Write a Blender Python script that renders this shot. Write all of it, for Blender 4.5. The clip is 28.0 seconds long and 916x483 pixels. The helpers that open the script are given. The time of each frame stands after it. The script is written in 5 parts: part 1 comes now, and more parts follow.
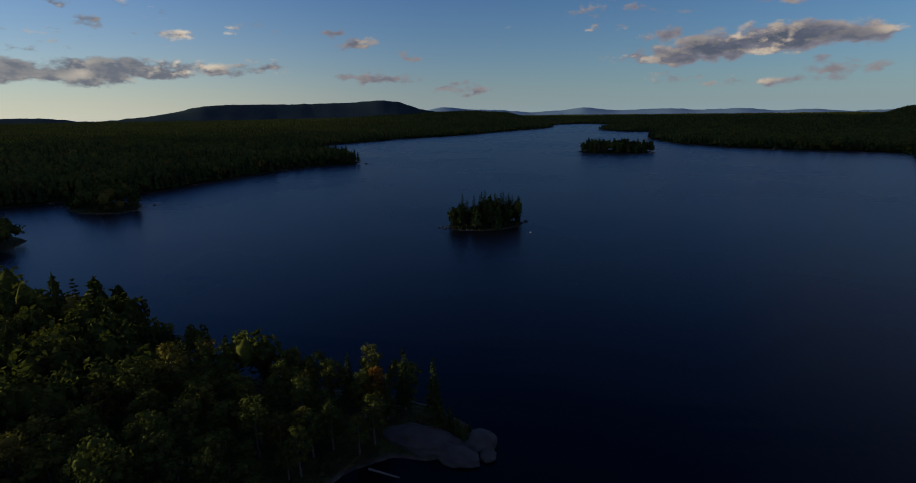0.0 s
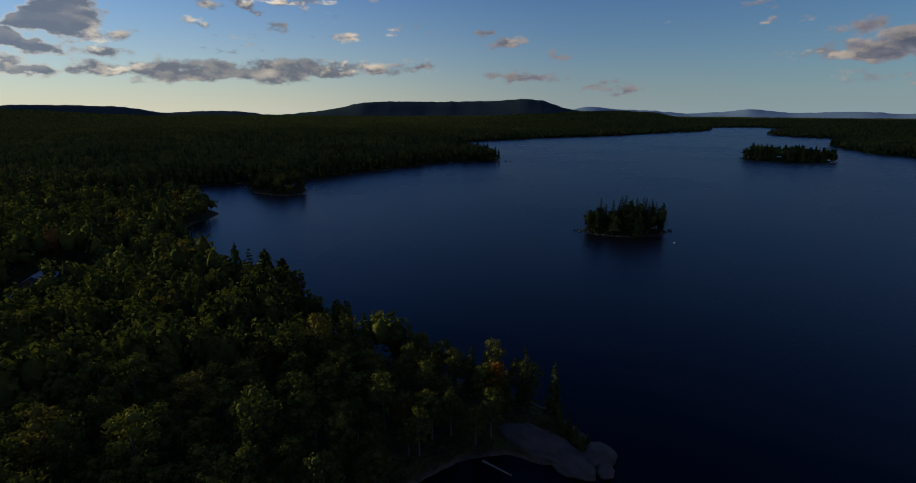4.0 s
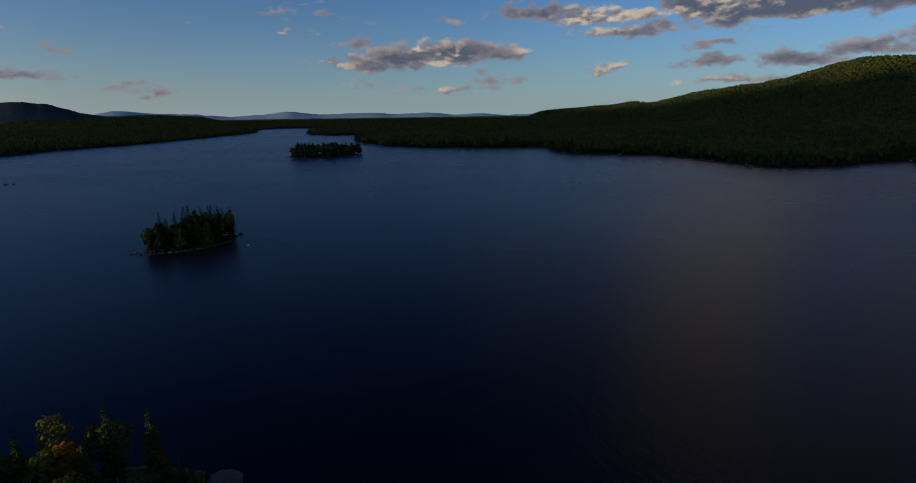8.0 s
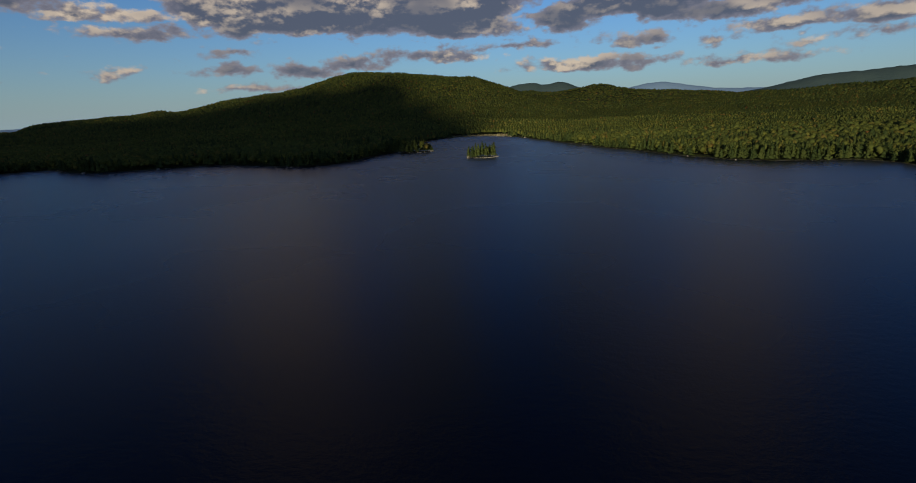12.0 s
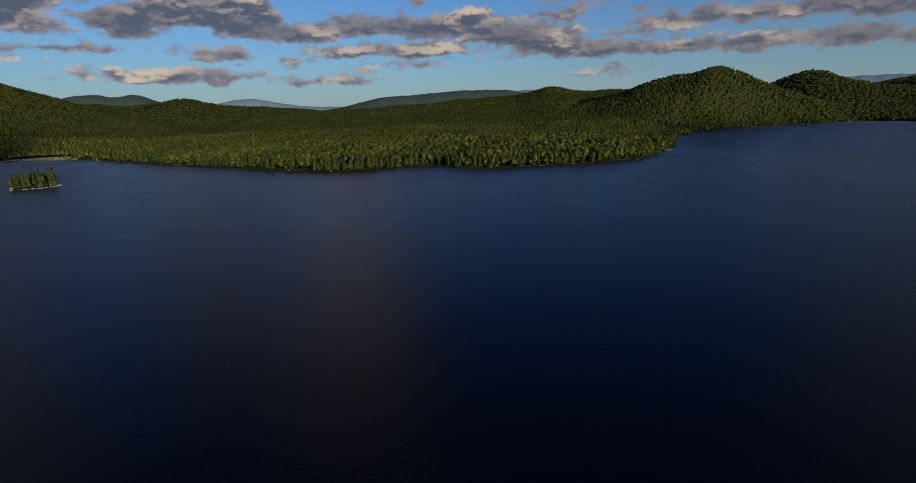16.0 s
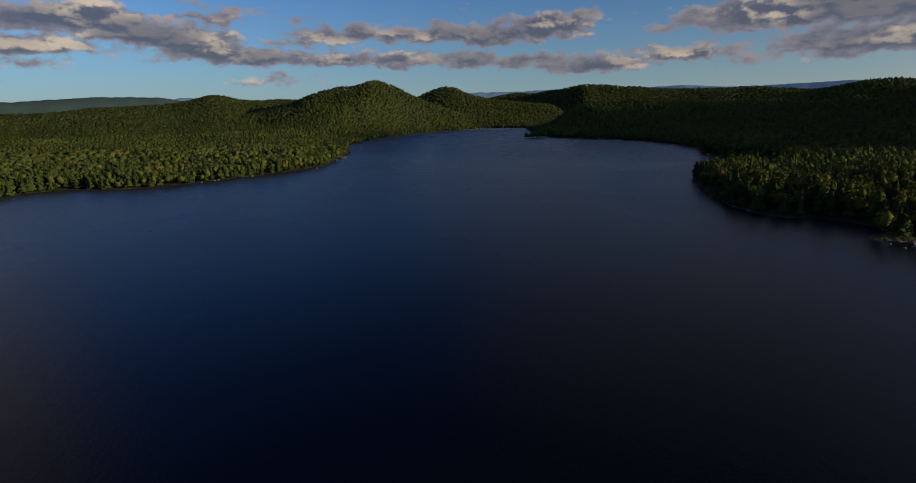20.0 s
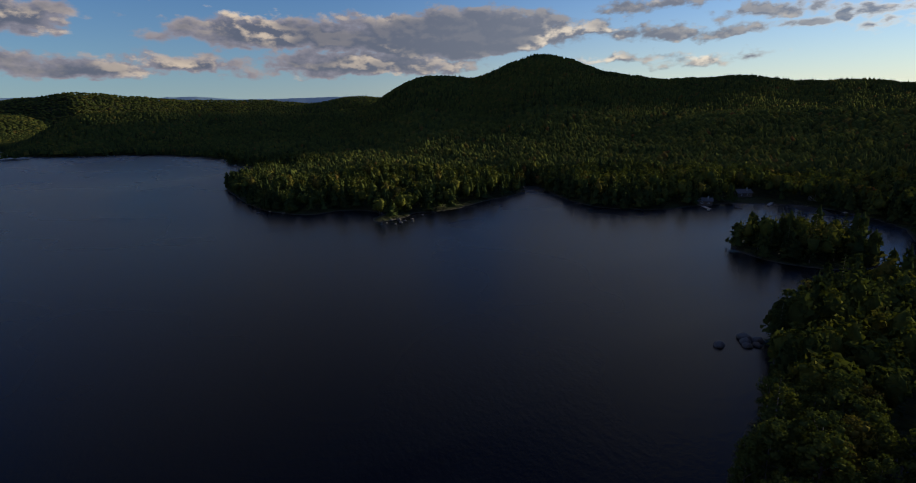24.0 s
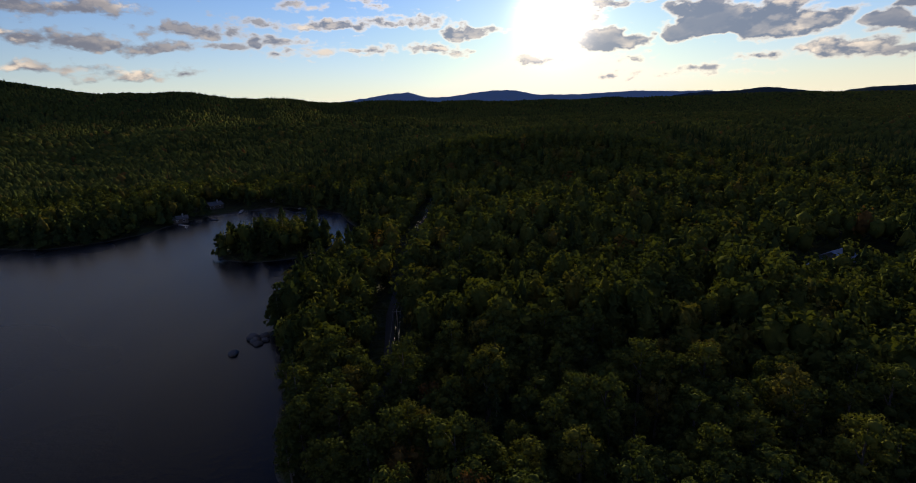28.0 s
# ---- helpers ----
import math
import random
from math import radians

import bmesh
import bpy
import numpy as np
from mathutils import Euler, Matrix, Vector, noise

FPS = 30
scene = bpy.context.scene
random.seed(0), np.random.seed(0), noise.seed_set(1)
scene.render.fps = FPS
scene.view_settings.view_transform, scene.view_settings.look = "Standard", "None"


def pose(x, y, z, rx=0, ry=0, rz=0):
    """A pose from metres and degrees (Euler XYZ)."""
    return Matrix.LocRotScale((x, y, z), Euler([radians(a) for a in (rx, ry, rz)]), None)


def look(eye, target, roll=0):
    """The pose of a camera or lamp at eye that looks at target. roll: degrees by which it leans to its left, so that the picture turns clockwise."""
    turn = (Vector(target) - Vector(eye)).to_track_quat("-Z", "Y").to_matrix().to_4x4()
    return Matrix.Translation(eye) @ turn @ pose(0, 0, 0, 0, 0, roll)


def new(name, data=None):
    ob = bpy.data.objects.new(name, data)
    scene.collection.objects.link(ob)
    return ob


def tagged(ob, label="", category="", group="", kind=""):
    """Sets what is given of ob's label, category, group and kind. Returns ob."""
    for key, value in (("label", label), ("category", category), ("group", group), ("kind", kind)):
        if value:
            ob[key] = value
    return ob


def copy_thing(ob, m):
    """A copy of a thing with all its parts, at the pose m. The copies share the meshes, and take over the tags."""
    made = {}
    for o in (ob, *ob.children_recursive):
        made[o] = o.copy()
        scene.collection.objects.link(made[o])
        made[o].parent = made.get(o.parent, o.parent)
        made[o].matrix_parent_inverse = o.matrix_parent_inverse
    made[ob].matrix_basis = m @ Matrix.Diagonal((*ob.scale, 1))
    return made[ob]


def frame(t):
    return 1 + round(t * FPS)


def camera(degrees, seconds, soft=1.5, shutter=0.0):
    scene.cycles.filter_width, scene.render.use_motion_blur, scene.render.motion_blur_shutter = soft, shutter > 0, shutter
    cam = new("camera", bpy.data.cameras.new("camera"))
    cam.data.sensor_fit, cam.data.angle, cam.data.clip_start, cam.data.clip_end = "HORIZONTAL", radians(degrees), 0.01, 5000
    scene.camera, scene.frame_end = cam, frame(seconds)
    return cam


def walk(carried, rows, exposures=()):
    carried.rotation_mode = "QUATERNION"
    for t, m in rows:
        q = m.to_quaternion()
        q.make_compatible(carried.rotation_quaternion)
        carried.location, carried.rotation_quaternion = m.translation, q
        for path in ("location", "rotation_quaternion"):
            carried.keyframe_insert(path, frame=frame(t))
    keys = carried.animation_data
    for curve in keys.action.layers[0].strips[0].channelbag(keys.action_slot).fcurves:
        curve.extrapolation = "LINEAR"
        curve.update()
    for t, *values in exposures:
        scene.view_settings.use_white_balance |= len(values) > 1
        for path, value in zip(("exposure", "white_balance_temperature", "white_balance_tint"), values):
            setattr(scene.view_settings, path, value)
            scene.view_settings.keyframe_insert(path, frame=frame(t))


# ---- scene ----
# A drone hovers over a lake at dusk and turns once round itself.
EYE = 60.0
cam = camera(84.87, 28.0, soft=1.0)
PATH = [
    (0.0, pose(0, 0, EYE, 75.45, 0.75, -0.00)),
    (0.5, pose(0, 0, EYE, 75.40, 0.58, 4.72)),
    (1.0, pose(0, 0, EYE, 75.39, 0.38, 11.21)),
    (1.5, pose(0, 0, EYE, 75.33, 0.19, 18.97)),
    (2.0, pose(0, 0, EYE, 75.25, -0.06, 23.27)),
    (2.5, pose(0, 0, EYE, 75.15, -0.21, 26.42)),
    (4.5, pose(0, 0, EYE, 75.49, 0.00, 9.56)),
    (5.0, pose(0, 0, EYE, 75.50, 0.24, 3.87)),
    (5.5, pose(0, 0, EYE, 75.35, 0.02, 0.50)),
    (6.0, pose(0, 0, EYE, 75.37, -0.13, -6.27)),
    (6.5, pose(0, 0, EYE, 75.41, 0.01, -15.30)),
    (7.0, pose(0, 0, EYE, 75.45, 0.25, -19.53)),
    (7.5, pose(0, 0, EYE, 75.48, 0.48, -25.18)),
    (8.0, pose(0, 0, EYE, 75.50, 0.72, -31.85)),
    (8.5, pose(0, 0, EYE, 75.55, 0.98, -38.67)),
    (9.0, pose(0, 0, EYE, 75.51, 1.14, -46.52)),
    (9.5, pose(0, 0, EYE, 75.51, 1.34, -52.71)),
    (10.0, pose(0, 0, EYE, 75.45, 1.54, -58.32)),
    (10.5, pose(0, 0, EYE, 75.39, 1.77, -63.56)),
    (11.0, pose(0, 0, EYE, 75.34, 1.88, -67.49)),
    (11.5, pose(0, 0, EYE, 75.30, 1.96, -71.81)),
    (12.0, pose(0, 0, EYE, 75.14, 2.13, -80.50)),
    (12.5, pose(0, 0, EYE, 74.99, 2.29, -89.20)),
    (13.0, pose(0, 0, EYE, 74.88, 2.39, -95.97)),
    (13.5, pose(0, 0, EYE, 74.83, 2.44, -100.21)),
    (15.5, pose(0, 0, EYE, 75.44, 1.49, -120.01)),
    (16.0, pose(0, 0, EYE, 75.50, 1.56, -123.45)),
    (16.5, pose(0, 0, EYE, 75.54, 1.54, -126.37)),
    (17.0, pose(0, 0, EYE, 75.35, 0.98, -129.69)),
    (17.5, pose(0, 0, EYE, 75.38, 0.88, -132.90)),
    (18.0, pose(0, 0, EYE, 75.44, 0.87, -136.42)),
    (18.5, pose(0, 0, EYE, 75.50, 0.95, -140.94)),
    (19.0, pose(0, 0, EYE, 75.57, 1.14, -145.97)),
    (19.5, pose(0, 0, EYE, 75.60, 1.35, -152.20)),
    (20.0, pose(0, 0, EYE, 75.60, 1.57, -158.66)),
    (20.5, pose(0, 0, EYE, 75.62, 1.93, -165.53)),
    (21.0, pose(0, 0, EYE, 75.60, 2.34, -172.33)),
    (21.5, pose(0, 0, EYE, 75.55, 2.62, -179.06)),
    (22.0, pose(0, 0, EYE, 75.60, 2.63, -185.84)),
    (22.5, pose(0, 0, EYE, 75.39, 2.50, -193.08)),
    (24.5, pose(0, 0, EYE, 75.47, 1.45, -214.05)),
    (25.0, pose(0, 0, EYE, 75.47, 1.43, -220.54)),
    (25.5, pose(0, 0, EYE, 75.51, 1.68, -228.17)),
    (26.0, pose(0, 0, EYE, 75.51, 1.91, -236.20)),
    (26.5, pose(0, 0, EYE, 75.42, 1.95, -244.23)),
    (27.0, pose(0, 0, EYE, 75.25, 2.07, -252.97)),
    (27.5, pose(0, 0, EYE, 75.13, 2.13, -261.20)),
    (28.0, pose(0, 0, EYE, 75.06, 2.28, -264.98)),
]
EXPOSURES = [(0.0, 0.0, 6500, 10), (18.5, 0.0, 6500, 10), (20.0, 0.08, 6500, 10), (22.0, 0.33, 6500, 10), (25.0, 0.42, 6600, 12), (26.0, 0.65, 7000, 18), (27.0, 0.6, 7000, 18), (28.0, 0.45, 6900, 16)]
walk(cam, PATH, EXPOSURES)

# ---- world, sun ----
SUN_AZ, SUN_EL = -84.5, 8.6          # degrees east of +y, and up


def direction(az, el=0.0):
    a, e = radians(az), radians(el)
    return Vector((math.sin(a) * math.cos(e), math.cos(a) * math.cos(e), math.sin(e)))


sun_data = bpy.data.lights.new("sun", "SUN")
sun_data.energy, sun_data.angle, sun_data.color = 5.0, radians(0.6), (1.0, 0.91, 0.63)
sun = new("sun", sun_data)
sun.matrix_world = look(direction(SUN_AZ, SUN_EL) * 1000, (0, 0, 0))


class Nodes:
    """Short words for building a node tree."""

    def __init__(self, tree):
        self.tree = tree
        tree.nodes.clear()

    def put(self, kind, **values):
        n = self.tree.nodes.new(kind)
        for key, value in values.items():
            setattr(n, key, value)
        return n

    def link(self, a, b):
        self.tree.links.new(a, b)

    def fill(self, socket, value):
        if isinstance(value, bpy.types.NodeSocket):
            self.link(value, socket)
        else:
            socket.default_value = value

    def math(self, op, a, b=0.0, c=0.0, clamp=False):
        n = self.put("ShaderNodeMath", operation=op, use_clamp=clamp)
        for i, v in enumerate((a, b, c)):
            self.fill(n.inputs[i], v)
        return n.outputs[0]

    def vec(self, op, a, b=(0, 0, 0)):
        n = self.put("ShaderNodeVectorMath", operation=op)
        self.fill(n.inputs[0], a)
        self.fill(n.inputs[1], b)
        return n.outputs["Value"] if op in ("LENGTH", "DOT_PRODUCT") else n.outputs["Vector"]

    def ramp(self, fac, stops, mode="LINEAR"):
        n = self.put("ShaderNodeValToRGB")
        n.color_ramp.interpolation = mode
        while len(n.color_ramp.elements) < len(stops):
            n.color_ramp.elements.new(0.5)
        for e, (p, c) in zip(n.color_ramp.elements, stops):
            e.position = p
            e.color = (*c, 1) if len(c) == 3 else c
        self.fill(n.inputs[0], fac)
        return n.outputs[0]

    def smooth(self, v, lo, hi):
        n = self.put("ShaderNodeMapRange", interpolation_type="SMOOTHSTEP")
        self.fill(n.inputs["Value"], v)
        self.fill(n.inputs["From Min"], lo)
        self.fill(n.inputs["From Max"], hi)
        return n.outputs["Result"]

    def mix(self, fac, a, b):
        n = self.put("ShaderNodeMix", data_type="RGBA")
        self.fill(n.inputs["Factor"], fac)
        for sock, v in ((n.inputs[6], a), (n.inputs[7], b)):
            self.fill(sock, (*v, 1) if isinstance(v, tuple) and len(v) == 3 else v)
        return n.outputs[2]

    def noise(self, vector, scale, detail=4.0, rough=0.55, dims="3D"):
        n = self.put("ShaderNodeTexNoise", noise_dimensions=dims)
        self.fill(n.inputs["Vector"], vector)
        n.inputs["Scale"].default_value = scale
        n.inputs["Detail"].default_value = detail
        n.inputs["Roughness"].default_value = rough
        return n.outputs["Fac"]


# clouds: azimuth, height over the horizon, half width, half height (degrees)
CLOUDS_NORTH = [(-49, 3.3, 3.6, 0.8), (-44.5, 3.8, 3, 1.0), (-40, 3.6, 3.5, 0.9), (-35, 3.9, 4, 1.1), (-30, 4.2, 4, 0.9), (-24.5, 4.4, 4, 0.6), (-20, 4.7, 2, 0.5),
                (-50, 4.9, 2.2, 0.5), (-52, 7.7, 3.2, 1.8), (-39.5, 9.8, 1.2, 0.5), (-36.5, 9.9, 0.9, 0.6), (-41.5, 8.1, 1.3, 0.3), (-13, 7.9, 0.6, 0.5),
                (-10.5, 7.0, 1.1, 0.8), (-6.3, 5.8, 0.9, 0.25), (-8, 3.5, 4, 0.5), (-0.9, 2.5, 1.7, 0.55), (1.6, 2.3, 0.9, 0.4), (12.6, 9.9, 1.2, 0.3), (18, 9.6, 2, 0.3),
                (20.6, 7.0, 2.2, 0.6), (23, 4.9, 5, 0.6), (27, 5.6, 7, 1.1), (32, 6.2, 7, 1.1), (23, 3.0, 2.5, 0.25), (30, 2.5, 4, 0.3), (36, 3.6, 2, 0.4)]
CLOUDS_EAST = [(46, 9.3, 6, 0.9), (40.5, 9.8, 5, 0.8), (51, 7.6, 4, 0.6), (47, 4.4, 2.6, 0.5), (58, 9.2, 5, 1.6), (58, 9.8, 6, 1.9), (67, 10.8, 10, 3.3), (78, 10.8, 9.5, 3.3), (82, 9.0, 5, 1.9),
               (58.7, 6.2, 2.6, 0.5), (58, 4.4, 4, 0.6), (64.5, 4.3, 4, 0.9), (70, 5.0, 5, 0.7), (79, 5.6, 7, 0.7), (87, 6.3, 4, 0.6), (60, 2.7, 4, 0.5),
               (95, 4.1, 8, 0.8), (108, 3.7, 7, 0.6), (97, 10.5, 6, 2.4), (92, 8.8, 4, 1.7), (101, 9.8, 5, 2.0), (106, 8.3, 7, 1.0), (115, 8.8, 8, 1.2), (98.7, 6.2, 4, 0.8), (105.5, 5.4, 2, 0.6)]
CLOUDS_SOUTH = [(124, 8.8, 9, 1.4), (130, 7.6, 7, 1.4), (112, 6.4, 6, 0.8), (120, 6.6, 6, 0.9), (114, 4.9, 3, 0.4), (119, 5.2, 3, 0.35), (133, 9.4, 3, 0.6), (133, 6.4, 6, 1.2),
                (139, 6.0, 6, 1.1), (147, 5.6, 6, 0.9), (153, 5.7, 6, 1.0), (160, 5.5, 5, 0.9), (166, 5.1, 5, 0.9), (148, 8.2, 6, 0.9), (155, 8.2, 7, 1.0), (162, 8.0, 7, 1.2),
                (168, 8.6, 6, 1.4), (142, 9.6, 1.2, 0.3), (142, 7.5, 3, 0.4), (140, 3.9, 4, 0.4), (173, 4.7, 6, 1.1), (181, 5.3, 7, 0.9), (191, 8.0, 11, 1.7), (208, 7.8, 13, 2.6), (199, 5.2, 11, 1.3), (212, 8.0, 8, 1.1), (197, 4.4, 12, 0.6)]
CLOUDS_WEST = [(226, 9.3, 4, 0.6), (231, 9.8, 4, 0.6), (221, 7.6, 5, 0.7), (226.5, 7.3, 3, 0.7), (231, 6.8, 4, 0.7), (235.5, 6.4, 3, 0.5), (239, 8.1, 4, 0.8), (241.5, 6.8, 2.5, 0.5), (245, 7.1, 2.2, 0.6),
               (247, 6.0, 2.2, 0.5), (245, 8.7, 2.5, 0.6), (252.5, 8.7, 5, 0.6), (258, 8.9, 5, 0.5), (254.5, 6.2, 4, 0.4), (262.5, 6.2, 3.5, 0.6), (265, 7.6, 1.8, 0.8), (226.5, 4.9, 4, 0.5),
               (233, 4.1, 2.5, 0.4), (237, 4.5, 1.5, 0.4), (248.5, 10.6, 2.5, 0.4), (267, 7.8, 2.5, 0.8), (274.4, 4.5, 2, 0.4), (281, 6.2, 3, 1.3), (282, 9.6, 2.5, 0.6), (283, 4.2, 2.5, 0.4),
               (287, 6.3, 2.5, 1.1), (290, 7.2, 3.5, 1.7), (295, 6.7, 4, 1.8), (299, 6.2, 2.5, 1.1), (294.5, 3.5, 2.5, 0.4), (301, 3.9, 3.5, 0.8), (304, 3.2, 3.5, 0.6), (305, 5.5, 2, 1.1),
               (282, 2.6, 2, 0.3), (289, 2.8, 4, 0.35), (293, 2.2, 2, 0.2)]

# clouds above the picture, known by their images in the lake
CLOUDS_HIGH = [(60, 17, 11, 2.5), (58, 24, 10, 4), (63, 34, 13, 5), (110, 16.5, 6, 2), (112, 23, 7, 4), (110, 33, 9, 5), (42, 23, 10, 3), (76, 20, 5, 4), (78, 30, 6, 6),
               (94, 18, 7, 2.5), (97, 26, 8, 4), (168, 17, 12, 2.5), (190, 19, 15, 4), (180, 30, 20, 6), (205, 30, 14, 6), (224, 18, 10, 4), (242, 22, 11, 5), (228, 31, 12, 6), (262, 25, 8, 3), (290, 20, 9, 3)]


def build_world():
    world = bpy.data.worlds.new("evening_sky")
    scene.world = world
    world.use_nodes = True
    n = Nodes(world.node_tree)
    sky = n.put("ShaderNodeTexSky", sky_type="NISHITA", sun_disc=False, sun_elevation=radians(SUN_EL), sun_rotation=radians(SUN_AZ),
                air_density=1.0, dust_density=0.12, ozone_density=4.0)
    way = n.put("ShaderNodeTexCoord").outputs["Generated"]
    parts = n.put("ShaderNodeSeparateXYZ")
    n.link(way, parts.inputs[0])
    az = n.math("MULTIPLY", n.math("ARCTAN2", parts.outputs[0], parts.outputs[1]), 180 / math.pi)
    up = n.math("MULTIPLY", n.math("ARCSINE", parts.outputs[2]), 180 / math.pi)
    turn = n.math("WRAP", az, 368.0, 8.0)      # one seam, in the clear north

    def flat(a, e):
        c = n.put("ShaderNodeCombineXYZ")
        n.link(a, c.inputs[0])
        n.fill(c.inputs[1], e)
        return c.outputs[0]

    here = flat(turn, up)
    # noise lives on the direction itself, flattened, so it has no seam
    low = n.vec("MULTIPLY", way, (1.0, 1.0, 2.2))
    to_sun = n.vec("DOT_PRODUCT", way, tuple(direction(SUN_AZ - 90)))
    toward = n.vec("DOT_PRODUCT", way, tuple(direction(SUN_AZ, SUN_EL)))
    warp, sway = n.noise(low, 11.0, 3.0, 0.5), n.noise(n.vec("ADD", low, (3.1, 1.7, 0.4)), 16.0, 4.0, 0.55)
    warped = n.vec("ADD", here, flat(n.math("MULTIPLY", n.math("SUBTRACT", warp, 0.5), 9.0), n.math("MULTIPLY", n.math("SUBTRACT", sway, 0.5), 2.4)))
    # the same place a little nearer the sun and higher: what is open there is lit
    shifted = n.vec("ADD", warped, flat(n.math("MULTIPLY", to_sun, 0.9), 0.55))
    fields = []
    for spot in (warped, shifted):
        nearest = None
        for a, e, w, h in CLOUDS_NORTH + CLOUDS_EAST + CLOUDS_SOUTH + CLOUDS_WEST + CLOUDS_HIGH:
            a = a if a > 8 else a + 360
            w, h, e = w * 1.10, h * 1.25, e - 0.15 * h
            off = n.vec("MULTIPLY_ADD", spot, (1 / w, 1 / h, 0))
            off.node.inputs[2].default_value = (-a / w, -e / h, 0)
            if h >= 0.6:
                off = n.vec("MAXIMUM", off, n.vec("MULTIPLY", off, (1.0, -1.5, 1.0)))   # a flat base
            d = n.math("MULTIPLY_ADD", n.vec("LENGTH", off), -h, h)      # degrees inside the rim
            nearest = d if nearest is None else n.math("SMOOTH_MAX", nearest, d, 0.15)
        fields.append(nearest)
    body, open_side = fields
    # the broken cloud goes on overhead
    roof = n.noise(n.vec("MULTIPLY", way, (1, 1, 1.3)), 3.2, 4.0, 0.55)
    roof = n.math("MULTIPLY", n.math("SUBTRACT", roof, 0.52), n.math("MULTIPLY", n.smooth(up, 42.0, 56.0), 8.0))
    roof = n.math("SUBTRACT", roof, n.math("MULTIPLY", n.math("SUBTRACT", 1.0, n.smooth(up, 40.0, 50.0)), 3.0))
    body = n.math("MAXIMUM", body, n.math("MINIMUM", roof, 1.2))
    scraps = n.noise(n.vec("MULTIPLY", way, (1, 1, 4.0)), 9.0, 4.0, 0.55)
    scraps = n.math("ADD", scraps, n.math("MULTIPLY", n.noise(way, 2.2, 2.0), 0.35))
    scraps = n.math("ADD", scraps, n.math("MULTIPLY", n.smooth(toward, 0.1, 0.8), 0.05))
    scraps = n.math("MULTIPLY", n.math("SUBTRACT", scraps, 0.845), 4.0)
    scraps = n.math("SUBTRACT", scraps, n.math("MULTIPLY", n.math("SUBTRACT", 1.0, n.smooth(up, 2.5, 5.5)), 2.0))
    scraps = n.math("SUBTRACT", scraps, n.math("MULTIPLY", n.smooth(up, 13.0, 18.0), 2.0))
    body = n.math("MAXIMUM", body, n.math("MINIMUM", scraps, 0.25))
    # billows of two sizes, the same a step nearer the sun, and torn edges
    step = tuple(direction(SUN_AZ) * 0.010 + Vector((0, 0, 0.020)))
    coarse, coarse_lit = n.noise(low, 15.0, 4.0, 0.5), n.noise(n.vec("ADD", low, step), 15.0, 4.0, 0.5)
    fine = n.vec("MULTIPLY", way, (1, 1, 1.6))
    billow, billow_lit = n.noise(fine, 44.0, 6.0, 0.55), n.noise(n.vec("ADD", fine, tuple(0.45 * v for v in step)), 44.0, 6.0, 0.55)
    rough = n.math("ADD", body, n.math("MULTIPLY", n.math("SUBTRACT", coarse, 0.5), 1.3))
    rough = n.math("ADD", rough, n.math("MULTIPLY", n.math("SUBTRACT", billow, 0.5), 1.5))
    cover = n.smooth(rough, -0.14, 0.46)
    thick = n.smooth(rough, 0.1, 1.1)
    near_sun = n.smooth(toward, 0.72, 1.0)
    slope = n.math("MAXIMUM", n.math("MINIMUM", n.math("SUBTRACT", body, open_side), 0.5), -0.6)
    lit = n.math("ADD", n.math("MULTIPLY", slope, 0.36), n.math("MULTIPLY", n.math("SUBTRACT", coarse, coarse_lit), 3.4))
    lit = n.math("ADD", lit, n.math("MULTIPLY", n.math("SUBTRACT", billow, billow_lit), 1.5))
    patch = n.smooth(n.noise(n.vec("ADD", low, (0.7, 2.2, 5.0)), 5.5, 3.0, 0.5), 0.42, 0.68)
    lit = n.math("MULTIPLY", n.smooth(lit, -0.14, 0.58), n.math("ADD", 0.15, n.math("MULTIPLY", patch, 0.85)))
    lit = n.math("MULTIPLY", lit, n.math("SUBTRACT", 1.0, n.math("MULTIPLY", n.math("MULTIPLY", n.smooth(toward, 0.0, 0.5), n.smooth(rough, 0.5, 1.5)), 0.75)))
    # high clouds are seen from below: grey where they are thick, rosy where the low sun gets under them
    under = n.smooth(up, 12.5, 16.0)
    rosy = n.math("MAXIMUM", n.smooth(n.math("ABSOLUTE", n.math("SUBTRACT", turn, 61.0)), 17.0, 2.0), n.smooth(n.math("ABSOLUTE", n.math("SUBTRACT", turn, 109.0)), 17.0, 1.0))
    lit = n.math("ADD", n.math("MULTIPLY", lit, n.math("SUBTRACT", 1.0, under)), n.math("MULTIPLY", n.math("MULTIPLY", rosy, under), 0.8))
    shade = n.mix(thick, (0.255, 0.240, 0.285), (0.105, 0.118, 0.165))
    shade = n.mix(n.smooth(toward, 0.1, 0.7), shade, (0.165, 0.182, 0.228))
    shade = n.mix(under, shade, n.mix(n.smooth(toward, 0.15, 0.75), (0.25, 0.235, 0.245), (0.56, 0.52, 0.49)))
    shade = n.mix(near_sun, shade, (0.17, 0.22, 0.31))
    bright = n.mix(n.smooth(toward, 0.2, 0.95), (0.76, 0.62, 0.47), (1.25, 1.10, 0.86))
    bright = n.mix(under, bright, (0.68, 0.49, 0.40))
    rim = n.math("MULTIPLY", n.math("SUBTRACT", 1.0, n.smooth(rough, 0.02, 0.55)), n.math("ADD", 0.04, n.math("MULTIPLY", near_sun, 0.85)))
